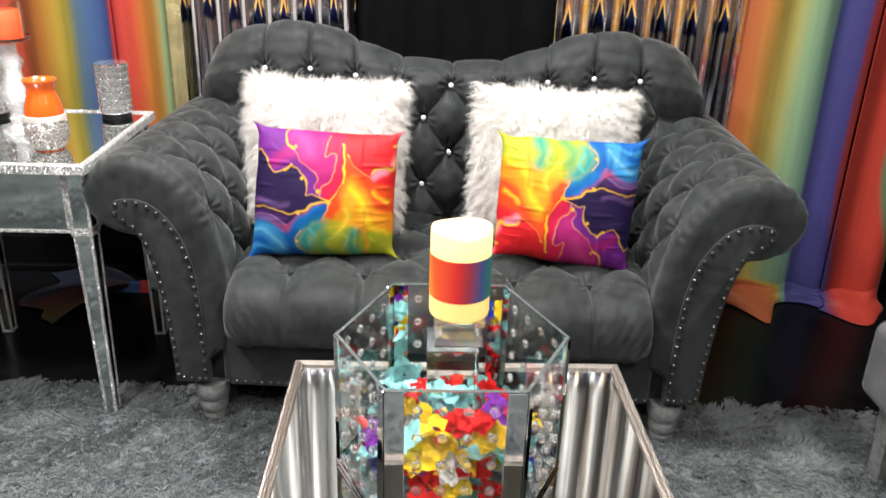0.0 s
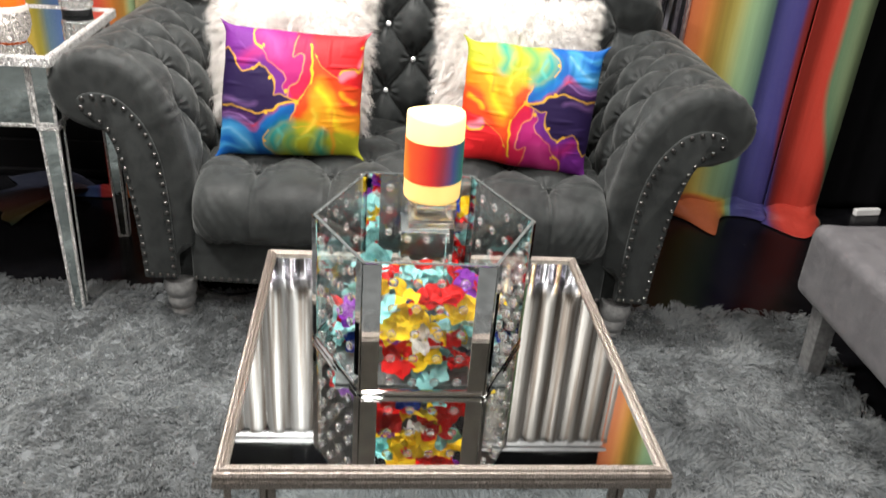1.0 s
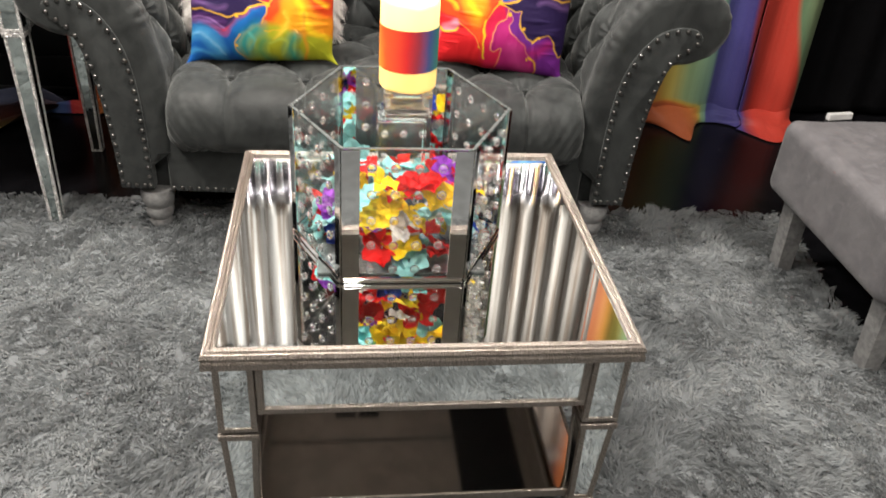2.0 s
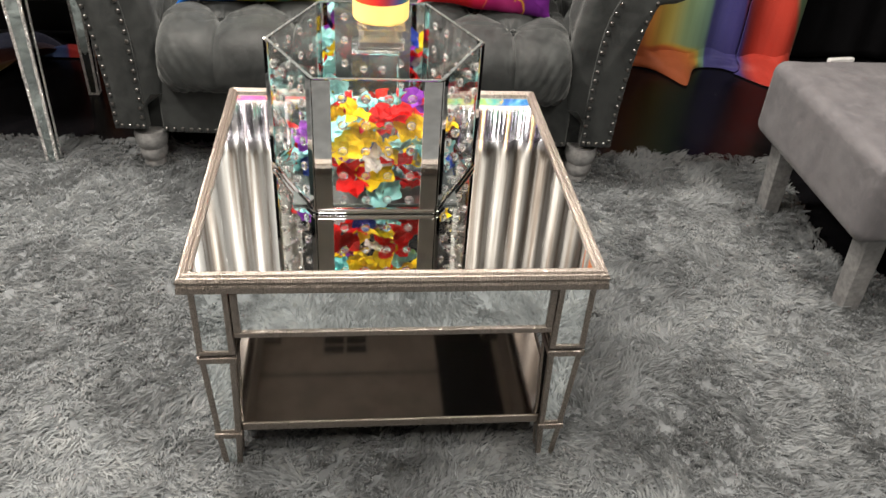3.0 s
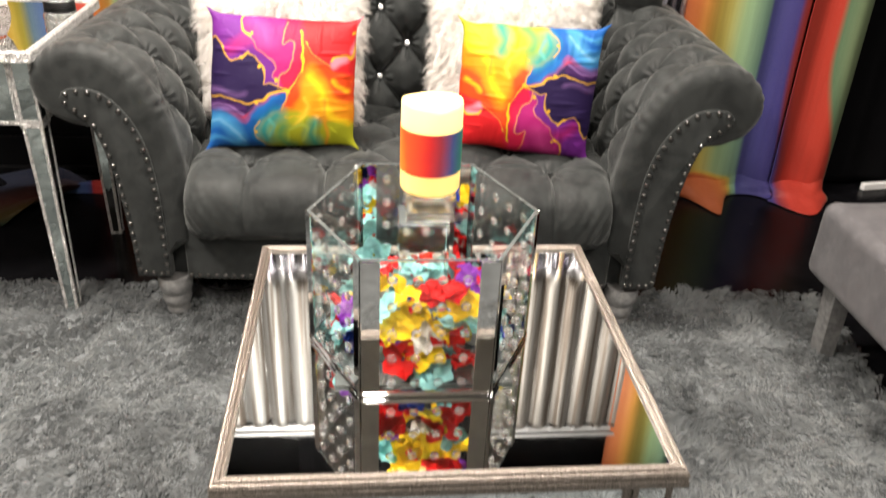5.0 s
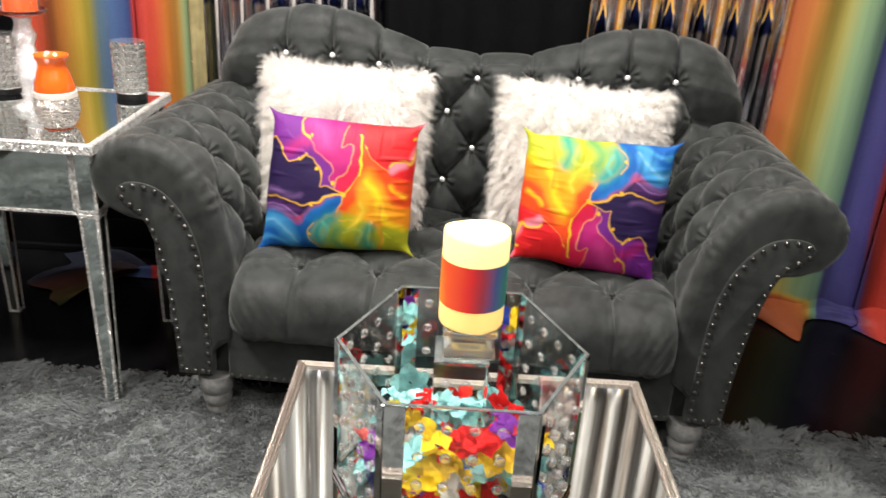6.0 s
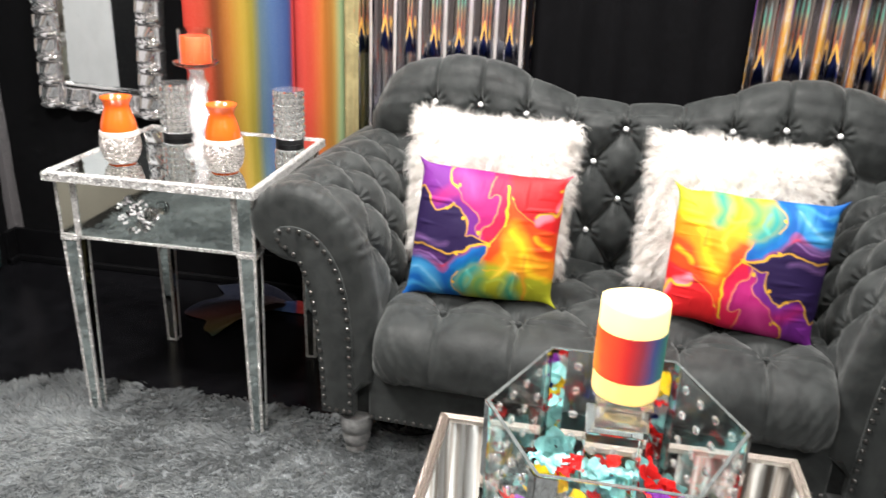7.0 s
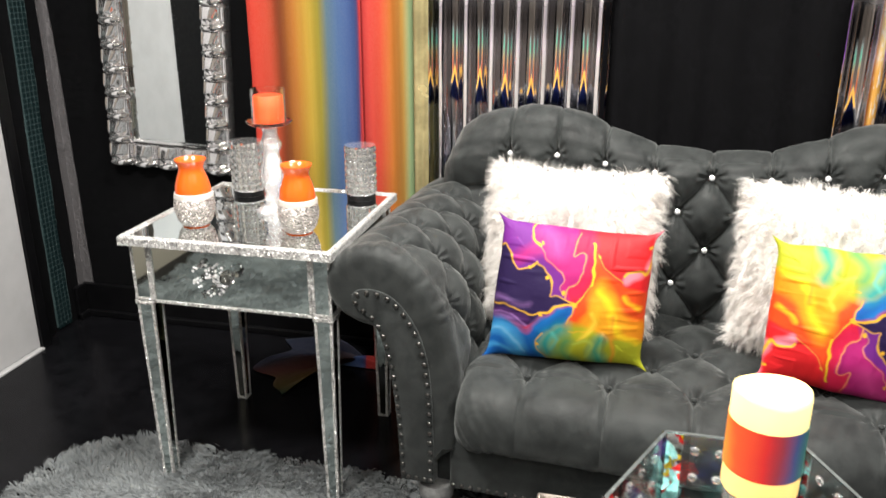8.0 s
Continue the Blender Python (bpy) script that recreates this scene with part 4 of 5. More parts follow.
def fluid_colours(x, y):
    """The poured-paint design at x, y in hundredths of the pillow's face, from its top corner."""
    c = np.empty(x.shape + (3,))
    c[:] = RED
    wob = np.array([[noise2(a * 0.06, b * 0.06, 4.0), noise2(a * 0.06, b * 0.06, 9.0), noise2(a * 0.035, b * 0.05, 14.0)] for a, b in zip(x, y)])
    fine = np.array([[noise2(a * 0.17, b * 0.17, 21.0), noise2(a * 0.17, b * 0.17, 27.0)] for a, b in zip(x, y)])
    x, y = x + 2.6 * wob[:, 0] + 1.1 * fine[:, 0], y + 2.6 * wob[:, 1] + 1.1 * fine[:, 1]

    def lay(f, col):
        f = np.clip(f, 0, 1)[:, None]
        c[:] = c * (1 - f) + np.array(col) * f

    def pool(col, soft, *pts):
        d, inside = away(x, y, rounded(pts, True), True)
        lay(0.5 + np.where(inside, d, -d) / soft, col)

    def run(col, wide, soft, *pts, fade=0.0):
        d, _ = away(x, y, rounded(pts, False), False)
        w = wide * (1 + 0.55 * wob[:, 2])
        f = np.clip(0.5 + (w - d) / soft, 0, 1)
        lay(f * (1 - fade * np.clip(0.5 + wob[:, 0], 0, 1)), col)

    pool(CRIMSON, 6, (48, -9), (60, -9), (63, 10), (65, 30), (60, 47), (50, 52), (45, 40))
    pool(PURPLE, 3, (-9, -9), (26, -9), (26, 15), (36, 26), (46, 35), (46, 44), (54, 54), (-9, 66))
    pool(MAGENTA, 2, (20, -9), (52, -9), (49, 20), (57, 16), (59, 24), (55, 41), (49, 44), (50, 50), (44, 44), (46, 35), (36, 26), (26, 15), (20, 15))
    run(MAGENTA, 3, 9, (14, 24), (20, 20), (26, 18))
    run((0.6, 0.05, 0.26), 4, 10, (30, 4), (36, 8), (40, 18))
    pool(NAVY, 1.6, (-9, 20), (1, 17), (5, 15), (9, 22), (11, 31), (16, 34), (22, 31), (27, 25), (33, 30), (37, 38), (39, 46), (38, 51), (45, 49), (54, 54), (45, 57), (36, 62), (30, 72), (24, 76), (18, 71), (-9, 71))
    run(LILAC, 1.4, 5, (-5, 55), (6, 56), (14, 58), (24, 57))
    pool((0.05, 0.012, 0.09), 3, (-9, 63), (20, 63), (28, 67), (24, 78), (16, 72), (-9, 72))
    run(LILAC, 1.6, 4, (-6, 70), (10, 69), (18, 73), (24, 81), (30, 72), (36, 65))
    pool(BLUE, 3, (-9, 72), (11, 71), (18, 76), (25, 83), (33, 69), (40, 61), (50, 55), (54, 55), (52, 68), (43, 72), (36, 80), (36, 90), (46, 109), (-9, 109))
    run(SKY, 3.6, 7, (-6, 84), (2, 79), (10, 77), (16, 83), (22, 92))
    run((0.01, 0.16, 0.5), 2, 5, (44, 60), (38, 66), (32, 76))
    run(SKY, 1.2, 4, (-6, 95), (8, 90), (16, 96), (26, 98))
    pool(FIRE, 2.5, (62, 8), (65, 18), (72, 29), (82, 36), (92, 41), (109, 44), (109, 92), (52, 80), (51, 68), (53, 57), (58, 49), (64, 41), (65, 30))
    pool(ORANGE, 6, (68, 30), (78, 42), (84, 52), (86, 62), (109, 66), (109, 92), (54, 82), (57, 68), (62, 62), (62, 52))
    pool((0.85, 0.36, 0.012), 8, (70, 40), (78, 48), (82, 60), (92, 74), (70, 78), (60, 72), (64, 60))
    pool(LIME, 5, (50, 68), (58, 70), (68, 73), (76, 80), (85, 77), (97, 82), (109, 80), (109, 109), (46, 109), (36, 90), (35, 80), (43, 72))
    run(TEAL, 4, 9, (48, 72), (40, 78), (38, 86), (42, 94))
    run(LEAF, 3, 9, (52, 82), (50, 92), (56, 98))
    run((0.03, 0.32, 0.22), 4, 8, (73, 80), (70, 88), (74, 99))
    run(YELLOW, 1.8, 4, (70, 42), (74, 50), (78, 58), (80, 68), (86, 77), (96, 82))
    run((0.75, 0.5, 0.02), 1.3, 5, (62, 76), (67, 71), (69, 62))
    run((0.8, 0.32, 0.02), 1.0, 2.5, (79, 62), (80, 76), (82, 88), (81, 100))
    run(YELLOW, 1.0, 4, (86, 46), (90, 52), (97, 55))
    pool(PINK, 3, (82, 34), (85, 29), (91, 27), (98, 30), (93, 34), (85, 37))
    run(PINK, 2.5, 3, (101, -4), (102, 12), (100, 26))
    # pale veins in the pours
    run((0.9, 0.62, 0.06), 0.7, 3, (66, 60), (69, 66), (66, 74), (60, 80), fade=0.3)
    run((0.5, 0.62, 0.1), 0.9, 3, (58, 84), (64, 80), (70, 84), (66, 94), fade=0.3)
    run((0.12, 0.5, 0.42), 0.9, 3, (42, 76), (46, 82), (44, 90), fade=0.2)
    run((0.2, 0.45, 0.7), 0.5, 2, (-4, 82), (6, 78), (13, 80), (20, 89), (26, 94), fade=0.3)
    run((0.32, 0.16, 0.42), 0.5, 2, (-4, 67), (10, 66), (17, 68), (24, 75))
    # gold
    run(GOLD, 0.75, 0.9, (27, -1), (20, 2), (21, 9), (23, 14), (27, 15))
    run((0.75, 0.3, 0.2), 0.3, 0.7, (27, 15), (36, 26), (46, 35), (44, 44), (47, 48), fade=0.6)
    run(GOLD, 0.7, 0.9, (1, 18), (5, 15), (9, 22), (10, 29), (15, 34), (22, 31), (27, 26), fade=0.2)
    run(GOLD, 0.45, 0.8, (27, 26), (33, 30), (37, 38), (39, 46), (38, 51), (45, 49), (54, 54), fade=0.5)
    run(GOLD, 0.65, 0.9, (-4, 61), (10, 60), (21, 62), (28, 66), (36, 61), (45, 56), (53, 54), fade=0.3)
    run(YELLOW, 0.8, 0.9, (61, 10), (63, 20), (64, 28), (64, 38), fade=0.2)
    run(GOLD, 0.4, 0.8, (64, 38), (58, 49), (53, 54), (51, 68), fade=0.4)
    run((0.85, 0.3, 0.12), 0.35, 0.7, (52, 3), (51, 10), (49, 20), (55, 16), (58, 20), (57, 32), (55, 41), (49, 44), (49, 50))
    run((0.9, 0.3, 0.05), 0.4, 0.8, (65, 16), (73, 29), (83, 35))
    run(GOLD, 0.9, 1.0, (84, 31), (87, 28), (95, 28), (99, 31), (101, 18), (100, 8), (97, 9))
    run(GOLD, 0.4, 0.8, (35, 79), (32, 84), (35, 92), (40, 97), fade=0.4)
    run(GOLD, 0.35, 0.8, (53, 73), (62, 76), (68, 72), (70, 66), fade=0.4)
    for k in ((22, 30), (34, 36), (28, 13), (66, 17), (47, 47), (53, 55), (33, 64), (34, 86)):
        run(GOLD, 0.9, 0.8, k, (k[0] + 0.5, k[1] + 0.5))
    return c


def printed_pillow(m, corners, turned, label):
    n = 190
    bm = pillow(corners, 0.15, 3.0 if turned else 8.0, n)
    ob = part("throw_pillow", bm, PRINT)
    ob.matrix_world = m
    k = np.arange((n + 1) ** 2)
    x, y = 100.0 * (k // (n + 1)) / n, 100.0 - 100.0 * (k % (n + 1)) / n
    if turned:
        x, y = 100 - x, 100 - y
    face = fluid_colours(x, y)
    both = np.ones((2 * len(k), 4))
    both[:, :3] = np.r_[face, face]
    layer = ob.data.color_attributes.new("print", "FLOAT_COLOR", "POINT")
    layer.data.foreach_set("color", both.ravel())
    return tagged(ob, label, "pillow", "printed throw pillows")


def fur_pillow(m, seed, label):
    root = new("fur_pillow")
    root.matrix_world = m
    tagged(root, label, "pillow", "white fur pillows")
    w, h = 0.45, 0.42
    bm = pillow([(-w / 2, h / 2), (w / 2, h / 2), (-w / 2, -h / 2), (w / 2, -h / 2)], 0.15, seed, 40, 0.03)
    body = part("cover", bm, WHITE_BASE, root)
    me = body.data
    rng = np.random.default_rng(int(seed * 10))
    n = len(me.polygons)
    cen, nor = np.empty(n * 3), np.empty(n * 3)
    me.polygons.foreach_get("center", cen)
    me.polygons.foreach_get("normal", nor)
    cen, nor = cen.reshape(-1, 3), nor.reshape(-1, 3)
    pick = rng.integers(0, n, 5200)
    base = cen[pick] + rng.normal(0, 0.003, (len(pick), 3))
    flow = np.array([[0.5 * noise2(p[0] * 8, p[2] * 8, seed), 0, 0.5 * noise2(p[0] * 8, p[2] * 8, seed + 5) - 0.25] for p in base])
    out = np.c_[base[:, 0] / (w / 2), np.zeros(len(base)), base[:, 2] / (h / 2)]
    lean = nor[pick] * 0.3 + out * 0.55 + flow + rng.normal(0, 0.3, (len(pick), 3))
    per = 11
    roots = np.repeat(base, per, 0) + rng.normal(0, 0.0028, (len(pick) * per, 3))
    ways = np.repeat(lean, per, 0) + rng.normal(0, 0.1, roots.shape)
    ways /= np.linalg.norm(ways, axis=1)[:, None]
    bend = np.repeat(flow, per, 0) * 0.9 + [0, 0, -0.3] + rng.normal(0, 0.08, roots.shape)
    long = np.repeat(rng.uniform(0.028, 0.052, len(pick)), per) * rng.uniform(0.8, 1.1, len(roots))
    strands("fur", roots, ways, long, rng.uniform(0.0009, 0.0018, len(roots)), bend, WHITE_FUR, root, "long white faux fur", 0.12)
    return root


printed_pillow(pose(-0.217, 2.303, 0.662, -13), [(-0.199, 0.196), (0.221, 0.178), (-0.23, -0.199), (0.204, -0.186)], False, "square pillow printed with swirled purple, red, orange and blue")
printed_pillow(pose(0.456, 2.28, 0.658, -13, 0, -5), [(-0.204, 0.19), (0.221, 0.184), (-0.215, -0.172), (0.193, -0.21)], True, "square pillow printed with swirled yellow, teal, blue and magenta")
fur_pillow(pose(-0.237, 2.5, 0.717, -13, 1, -2), 2.0, "fluffy white faux fur pillow leaning on the sofa back")
fur_pillow(pose(0.434, 2.46, 0.712, -13, 1, -6), 6.0, "fluffy white faux fur pillow with long grey-white strands")

# power cord lying behind the sofa's front foot
cord = bpy.data.curves.new("power_cord", "CURVE")
cord.dimensions, cord.bevel_depth, cord.bevel_resolution = "3D", 0.0035, 2
sp = cord.splines.new("NURBS")
pts = [(-0.52, 2.62, 0.006), (-0.5, 2.45, 0.006), (-0.53, 2.32, 0.03), (-0.5, 2.24, 0.05), (-0.42, 2.22, 0.035), (-0.34, 2.28, 0.012), (-0.2, 2.4, 0.006)]
sp.points.add(len(pts) - 1)
for q, co in zip(sp.points, pts):
    q.co = (*co, 1)
sp.use_endpoint_u = True
cord.materials.append(BLACK_TRIM)
tmp = bpy.data.objects.new("power_cord", cord)
scene.collection.objects.link(tmp)
me = bpy.data.meshes.new_from_object(tmp.evaluated_get(bpy.context.evaluated_depsgraph_get()))
bpy.data.objects.remove(tmp)
me.name = "power_cord"
tagged(new("power_cord", me), "thin black power cord on the floor under the sofa", "cable")


# ---- mirrored tables ----
def trim_run(length, profile):
    """A moulding along x, its ends mitred; profile of (out, up), from the inner edge over the top to the outer foot."""
    bm = bmesh.new()
    a = [bm.verts.new((-length / 2 - o, -o, z)) for o, z in profile]
    b = [bm.verts.new((length / 2 + o, -o, z)) for o, z in profile]
    n = len(profile)
    for i in range(n):
        bm.faces.new((a[i], b[i], b[(i + 1) % n], a[(i + 1) % n]))
    bm.faces.new(a[::-1])
    bm.faces.new(b)
    bmesh.ops.recalc_face_normals(bm, faces=bm.faces)
    return bm


def tapered(x0, y0, z0, w0, x1, y1, z1, w1, bevel=0.0015):
    """A square post from a foot at (x0, y0, z0) to a head."""
    bm = bmesh.new()
    ring = []
    for x, y, z, w in ((x0, y0, z0, w0), (x1, y1, z1, w1)):
        ring.append([bm.verts.new((x + sx * w / 2, y + sy * w / 2, z)) for sx, sy in ((-1, -1), (1, -1), (1, 1), (-1, 1))])
    for i in range(4):
        bm.faces.new((ring[0][i], ring[0][(i + 1) % 4], ring[1][(i + 1) % 4], ring[1][i]))
    bm.faces.new(ring[0][::-1])
    bm.faces.new(ring[1])
    if bevel:
        bmesh.ops.bevel(bm, geom=bm.edges[:], offset=bevel, segments=1, affect="EDGES")
    return bm


def leg(table, cx, cy, sections, edge, edge_mat, glass_mat):
    """A mirrored leg: glass core, a glitter strip on each corner, collars between sections.
    sections: (z0, width0, z1, width1)."""
    whole = part("leg", tapered(cx, cy, sections[0][0], sections[0][1] - 0.004, cx, cy, sections[0][2], sections[0][3] - 0.004), glass_mat, table, "mirror-faced tapered leg")
    for k, (z0, w0, z1, w1) in enumerate(sections):
        if k:
            part("mirror_face", tapered(cx, cy, z0, w0 - 0.004, cx, cy, z1, w1 - 0.004), glass_mat, whole)
        for ax in (-1, 1):
            for ay in (-1, 1):
                part("edge_strip", tapered(cx + ax * (w0 - edge) / 2, cy + ay * (w0 - edge) / 2, z0, edge, cx + ax * (w1 - edge) / 2, cy + ay * (w1 - edge) / 2, z1, edge, 0.001), edge_mat, whole)
        part("collar", box(cx - w1 / 2 - 0.003, cx + w1 / 2 + 0.003, cy - w1 / 2 - 0.003, cy + w1 / 2 + 0.003, z1 - 0.006, z1 + 0.007, 0.002), edge_mat, whole)
        part("end_strip", box(cx - w0 / 2 - 0.0005, cx + w0 / 2 + 0.0005, cy - w0 / 2 - 0.0005, cy + w0 / 2 + 0.0005, z0, z0 + 0.008, 0.001), edge_mat, whole)
    return whole


# coffee table
CT = thing("coffee_table", (0.133, 1.322, 0), 0, "square mirrored coffee table with champagne silver trim", "coffee table")
CW, CD, CH = 0.708, 0.712, 0.497
part("mirror_top", box(-CW / 2 + 0.021, CW / 2 - 0.021, -CD / 2 + 0.021, CD / 2 - 0.021, CH - 0.02, CH - 0.008, 0.001), MIRROR, CT, "mirror glass top")
part("under_board", box(-CW / 2 + 0.03, CW / 2 - 0.03, -CD / 2 + 0.03, CD / 2 - 0.03, CH - 0.034, CH - 0.021), BOARD, CT, "raw brown board")
part("black_sheet", box(0.145, 0.3, -0.3, 0.3, CH - 0.037, CH - 0.0345), BLACK_SHEET, CT, "black sheet under the top")
for dx in (-0.03, 0.03):
    for dz in (-0.018, 0.018):
        lab = part("label_bar", box(-0.1 + dx - 0.026, -0.1 + dx + 0.026, 0.262 + dz - 0.012, 0.262 + dz + 0.012, CH - 0.037, CH - 0.0345), STICKER, CT)
part("seam", box(-0.32, 0.144, 0.148, 0.152, CH - 0.0362, CH - 0.0345), STICKER, CT)
ribbed = [(-0.022, -0.006), (-0.022, 0.001), (-0.019, 0.003), (-0.0165, 0.001), (-0.014, 0.004), (-0.0115, 0.0025), (-0.009, 0.004), (-0.0065, 0.0), (-0.003, 0.0), (0.0, -0.006), (-0.002, -0.012), (0.0, -0.017), (0.0, -0.028), (-0.022, -0.03)]
profile = [(o, z) for o, z in ribbed]
for k in range(4):
    ln = (CW, CD)[k % 2]
    off = (CD, CW)[k % 2] / 2
    part("top_trim", trim_run(ln, profile), CHAMPAGNE, CT, "ribbed champagne silver edging", at=Matrix.Rotation(k * math.pi / 2, 4, "Z") @ Matrix.Translation((0, -off, CH - 0.004)))
LX, LY = CW / 2 - 0.045, CD / 2 - 0.05
for sx in (-1, 1):
    for sy in (-1, 1):
        leg(CT, sx * LX, sy * LY, [(0.0, 0.034, 0.1, 0.046), (0.106, 0.046, 0.302, 0.062), (0.315, 0.064, CH - 0.035, 0.064)], 0.0105, CHAMPAGNE, MIRROR)


def apron(table, x0, x1, y, z0, z1, edge, material, glass_mat, rot):
    """A mirrored rail with strips all round it."""
    a = part("apron", box(x0, x1, y - 0.006, y + 0.006, z0, z1, 0.001), glass_mat, table, "mirror-faced rail", at=rot)
    for b in ((x0, x1, z0, z0 + edge), (x0, x1, z1 - edge, z1)):
        part("strip", box(b[0], b[1], y - 0.011, y + 0.008, b[2], b[3], 0.002), material, a)
    for b in ((x0, x0 + edge), (x1 - edge, x1)):
        part("strip", box(b[0], b[1], y - 0.011, y + 0.008, z0 + edge, z1 - edge, 0.002), material, a)
    return a


for k in range(4):
    half = ((LX, LY), (LY, LX))[k % 2]
    apron(CT, -half[0] + 0.034, half[0] - 0.034, -half[1] - 0.022, 0.354, CH - 0.035, 0.012, CHAMPAGNE, MIRROR, Matrix.Rotation(k * math.pi / 2, 4, "Z"))
for k in range(4):
    half = ((LX, LY), (LY, LX))[k % 2]
    part("lining", box(-half[0] + 0.034, half[0] - 0.034, -half[1] - 0.0155, -half[1] - 0.0105, 0.356, CH - 0.036), BOARD, CT, "raw brown board", at=Matrix.Rotation(k * math.pi / 2, 4, "Z"))
shelf = part("shelf", box(-LX - 0.01, LX + 0.01, -LY - 0.01, LY + 0.01, 0.108, 0.122, 0.001), SHELF_MIRROR, CT, "smoked mirror lower shelf")
for k in range(4):
    half = ((LX, LY), (LY, LX))[k % 2]
    part("shelf_strip", box(-half[0] + 0.026, half[0] - 0.026, -half[1] - 0.016, -half[1] - 0.0102, 0.105, 0.124, 0.002), CHAMPAGNE, shelf, at=Matrix.Rotation(k * math.pi / 2, 4, "Z"))

# side table
ST = thing("side_table", (-1.113, 2.438, 0), 0.0, "mirrored side table edged with sparkling crushed crystal", "side table")
SW, SD, SH = 0.608, 0.594, 0.776
part("mirror_top", box(-SW / 2 + 0.018, SW / 2 - 0.018, -SD / 2 + 0.018, SD / 2 - 0.018, SH - 0.014, SH - 0.005, 0.001), MIRROR, ST, "mirror glass top")
part("under_board", box(-SW / 2 + 0.02, SW / 2 - 0.02, -SD / 2 + 0.02, SD / 2 - 0.02, SH - 0.026, SH - 0.0145), BLACK_SHEET, ST)
edge_prof = [(-0.018, -0.01), (-0.018, 0.0), (-0.014, 0.004), (-0.004, 0.004), (0.0, 0.0), (0.0, -0.022), (-0.018, -0.022)]
for k in range(4):
    ln, off = (SW, SD)[k % 2], (SD, SW)[k % 2] / 2
    part("top_trim", trim_run(ln, edge_prof), GLITTER, ST, "crushed crystal edging", at=Matrix.Rotation(k * math.pi / 2, 4, "Z") @ Matrix.Translation((0, -off, SH - 0.004)))
PX, PY = SW / 2 - 0.042, SD / 2 - 0.055
for sx in (-1, 1):
    for sy in (-1, 1):
        leg(ST, sx * PX, sy * PY, [(0.0, 0.036, 0.575, 0.052), (0.583, 0.054, SH - 0.027, 0.056)], 0.0085, GLITTER, DIM_MIRROR)
for k in range(4):
    half = ((PX, PY), (PY, PX))[k % 2]
    a = apron(ST, -half[0] + 0.028, half[0] - 0.028, -half[1] - 0.018, 0.578, SH - 0.027, 0.0085, GLITTER, DIM_MIRROR, Matrix.Rotation(k * math.pi / 2, 4, "Z"))
    if k == 0:
        drawer = a
        a["label"] = "mirror drawer front with crystal pull"
KNOB = lathe([(0.0, 0.0), (0.008, 0.001), (0.007, 0.012), (0.016, 0.02), (0.021, 0.03), (0.016, 0.041), (0.0, 0.045)], 12)
bmesh.ops.rotate(KNOB, verts=KNOB.verts, matrix=Matrix.Rotation(math.pi / 2, 3, "X"))
part("crystal_knob", KNOB, CRYSTAL, drawer, "cut crystal pull", smooth=False, at=(0.01, -PY - 0.024, 0.682))
STONE = bmesh.new()
bmesh.ops.create_icosphere(STONE, subdivisions=1, radius=0.0045)
STONE = mesh_of("stone", STONE, CRYSTAL_FOIL, False)
CLEAR_STONE = mesh_of("stone", box(-0.006, 0.006, -0.004, 0.004, -0.006, 0.006, 0.0025, 1), CRYSTAL, False)
srng = random.Random(4)
for k in range(96):
    a, r = srng.uniform(0, 2 * math.pi), 0.054 * math.sqrt(srng.random())
    turn = pose(-0.055 + r * math.cos(a), -PY - 0.026 - srng.uniform(0, 0.006), 0.664 + r * math.sin(a), srng.uniform(0, 90), srng.uniform(0, 90), 0)
    part("stone", CLEAR_STONE if k % 3 == 0 else STONE, None, drawer, at=turn)


# ---- rug ----
RUG = thing("shag_rug", (0, 0, 0), 0, "long-haired grey-blue shag rug on the black floor", "rug")


def rug_edge(x, y):
    """Signed room to the rug's wavy rim."""
    back = 2.285 - 0.045 * x + 0.02 * noise2(x * 3, 1.0) + 0.012 * noise2(x * 11, 4.0)
    q = max(0.0, min(1.0, (1.95 - y) / 0.7))
    left = -1.78 + 0.02 * noise2(y * 4, 8.0) - 0.5 * q * q * (3 - 2 * q)
    right = 1.4 + 0.1 * (y - 1.75) + 0.015 * noise2(y * 5, 3.0)
    if y < 1.6:
        right += 4 * (1.6 - y)
    d = min(back - y, x - left, right - x)
    if x < left + 0.3 and y > back - 0.3:
        cx, cy = left + 0.3 - x, y - back + 0.3
        d = 0.3 - math.hypot(cx, cy)
    return d


def rug_base():
    nx, ny = 110, 80
    xs, ys = np.linspace(-2.32, 2.75, nx), np.linspace(-1.3, 2.4, ny)
    bm = bmesh.new()
    g = {}
    for i, x in enumerate(xs):
        for j, y in enumerate(ys):
            if rug_edge(x, y) > 0.02:
                g[i, j] = bm.verts.new((x, y, 0.01 + 0.004 * noise2(x * 7, y * 7)))
    for i in range(nx - 1):
        for j in range(ny - 1):
            q = [(i, j), (i + 1, j), (i + 1, j + 1), (i, j + 1)]
            if all(k in g for k in q):
                bm.faces.new([g[k] for k in q])
    rim = [e for e in bm.edges if e.is_boundary]
    out = bmesh.ops.extrude_edge_only(bm, edges=rim)["geom"]
    for v in out:
        if isinstance(v, bmesh.types.BMVert):
            v.co.z = 0.0
    bmesh.ops.recalc_face_normals(bm, faces=bm.faces)
    return bm


part("backing", rug_base(), RUG_BASE, RUG)


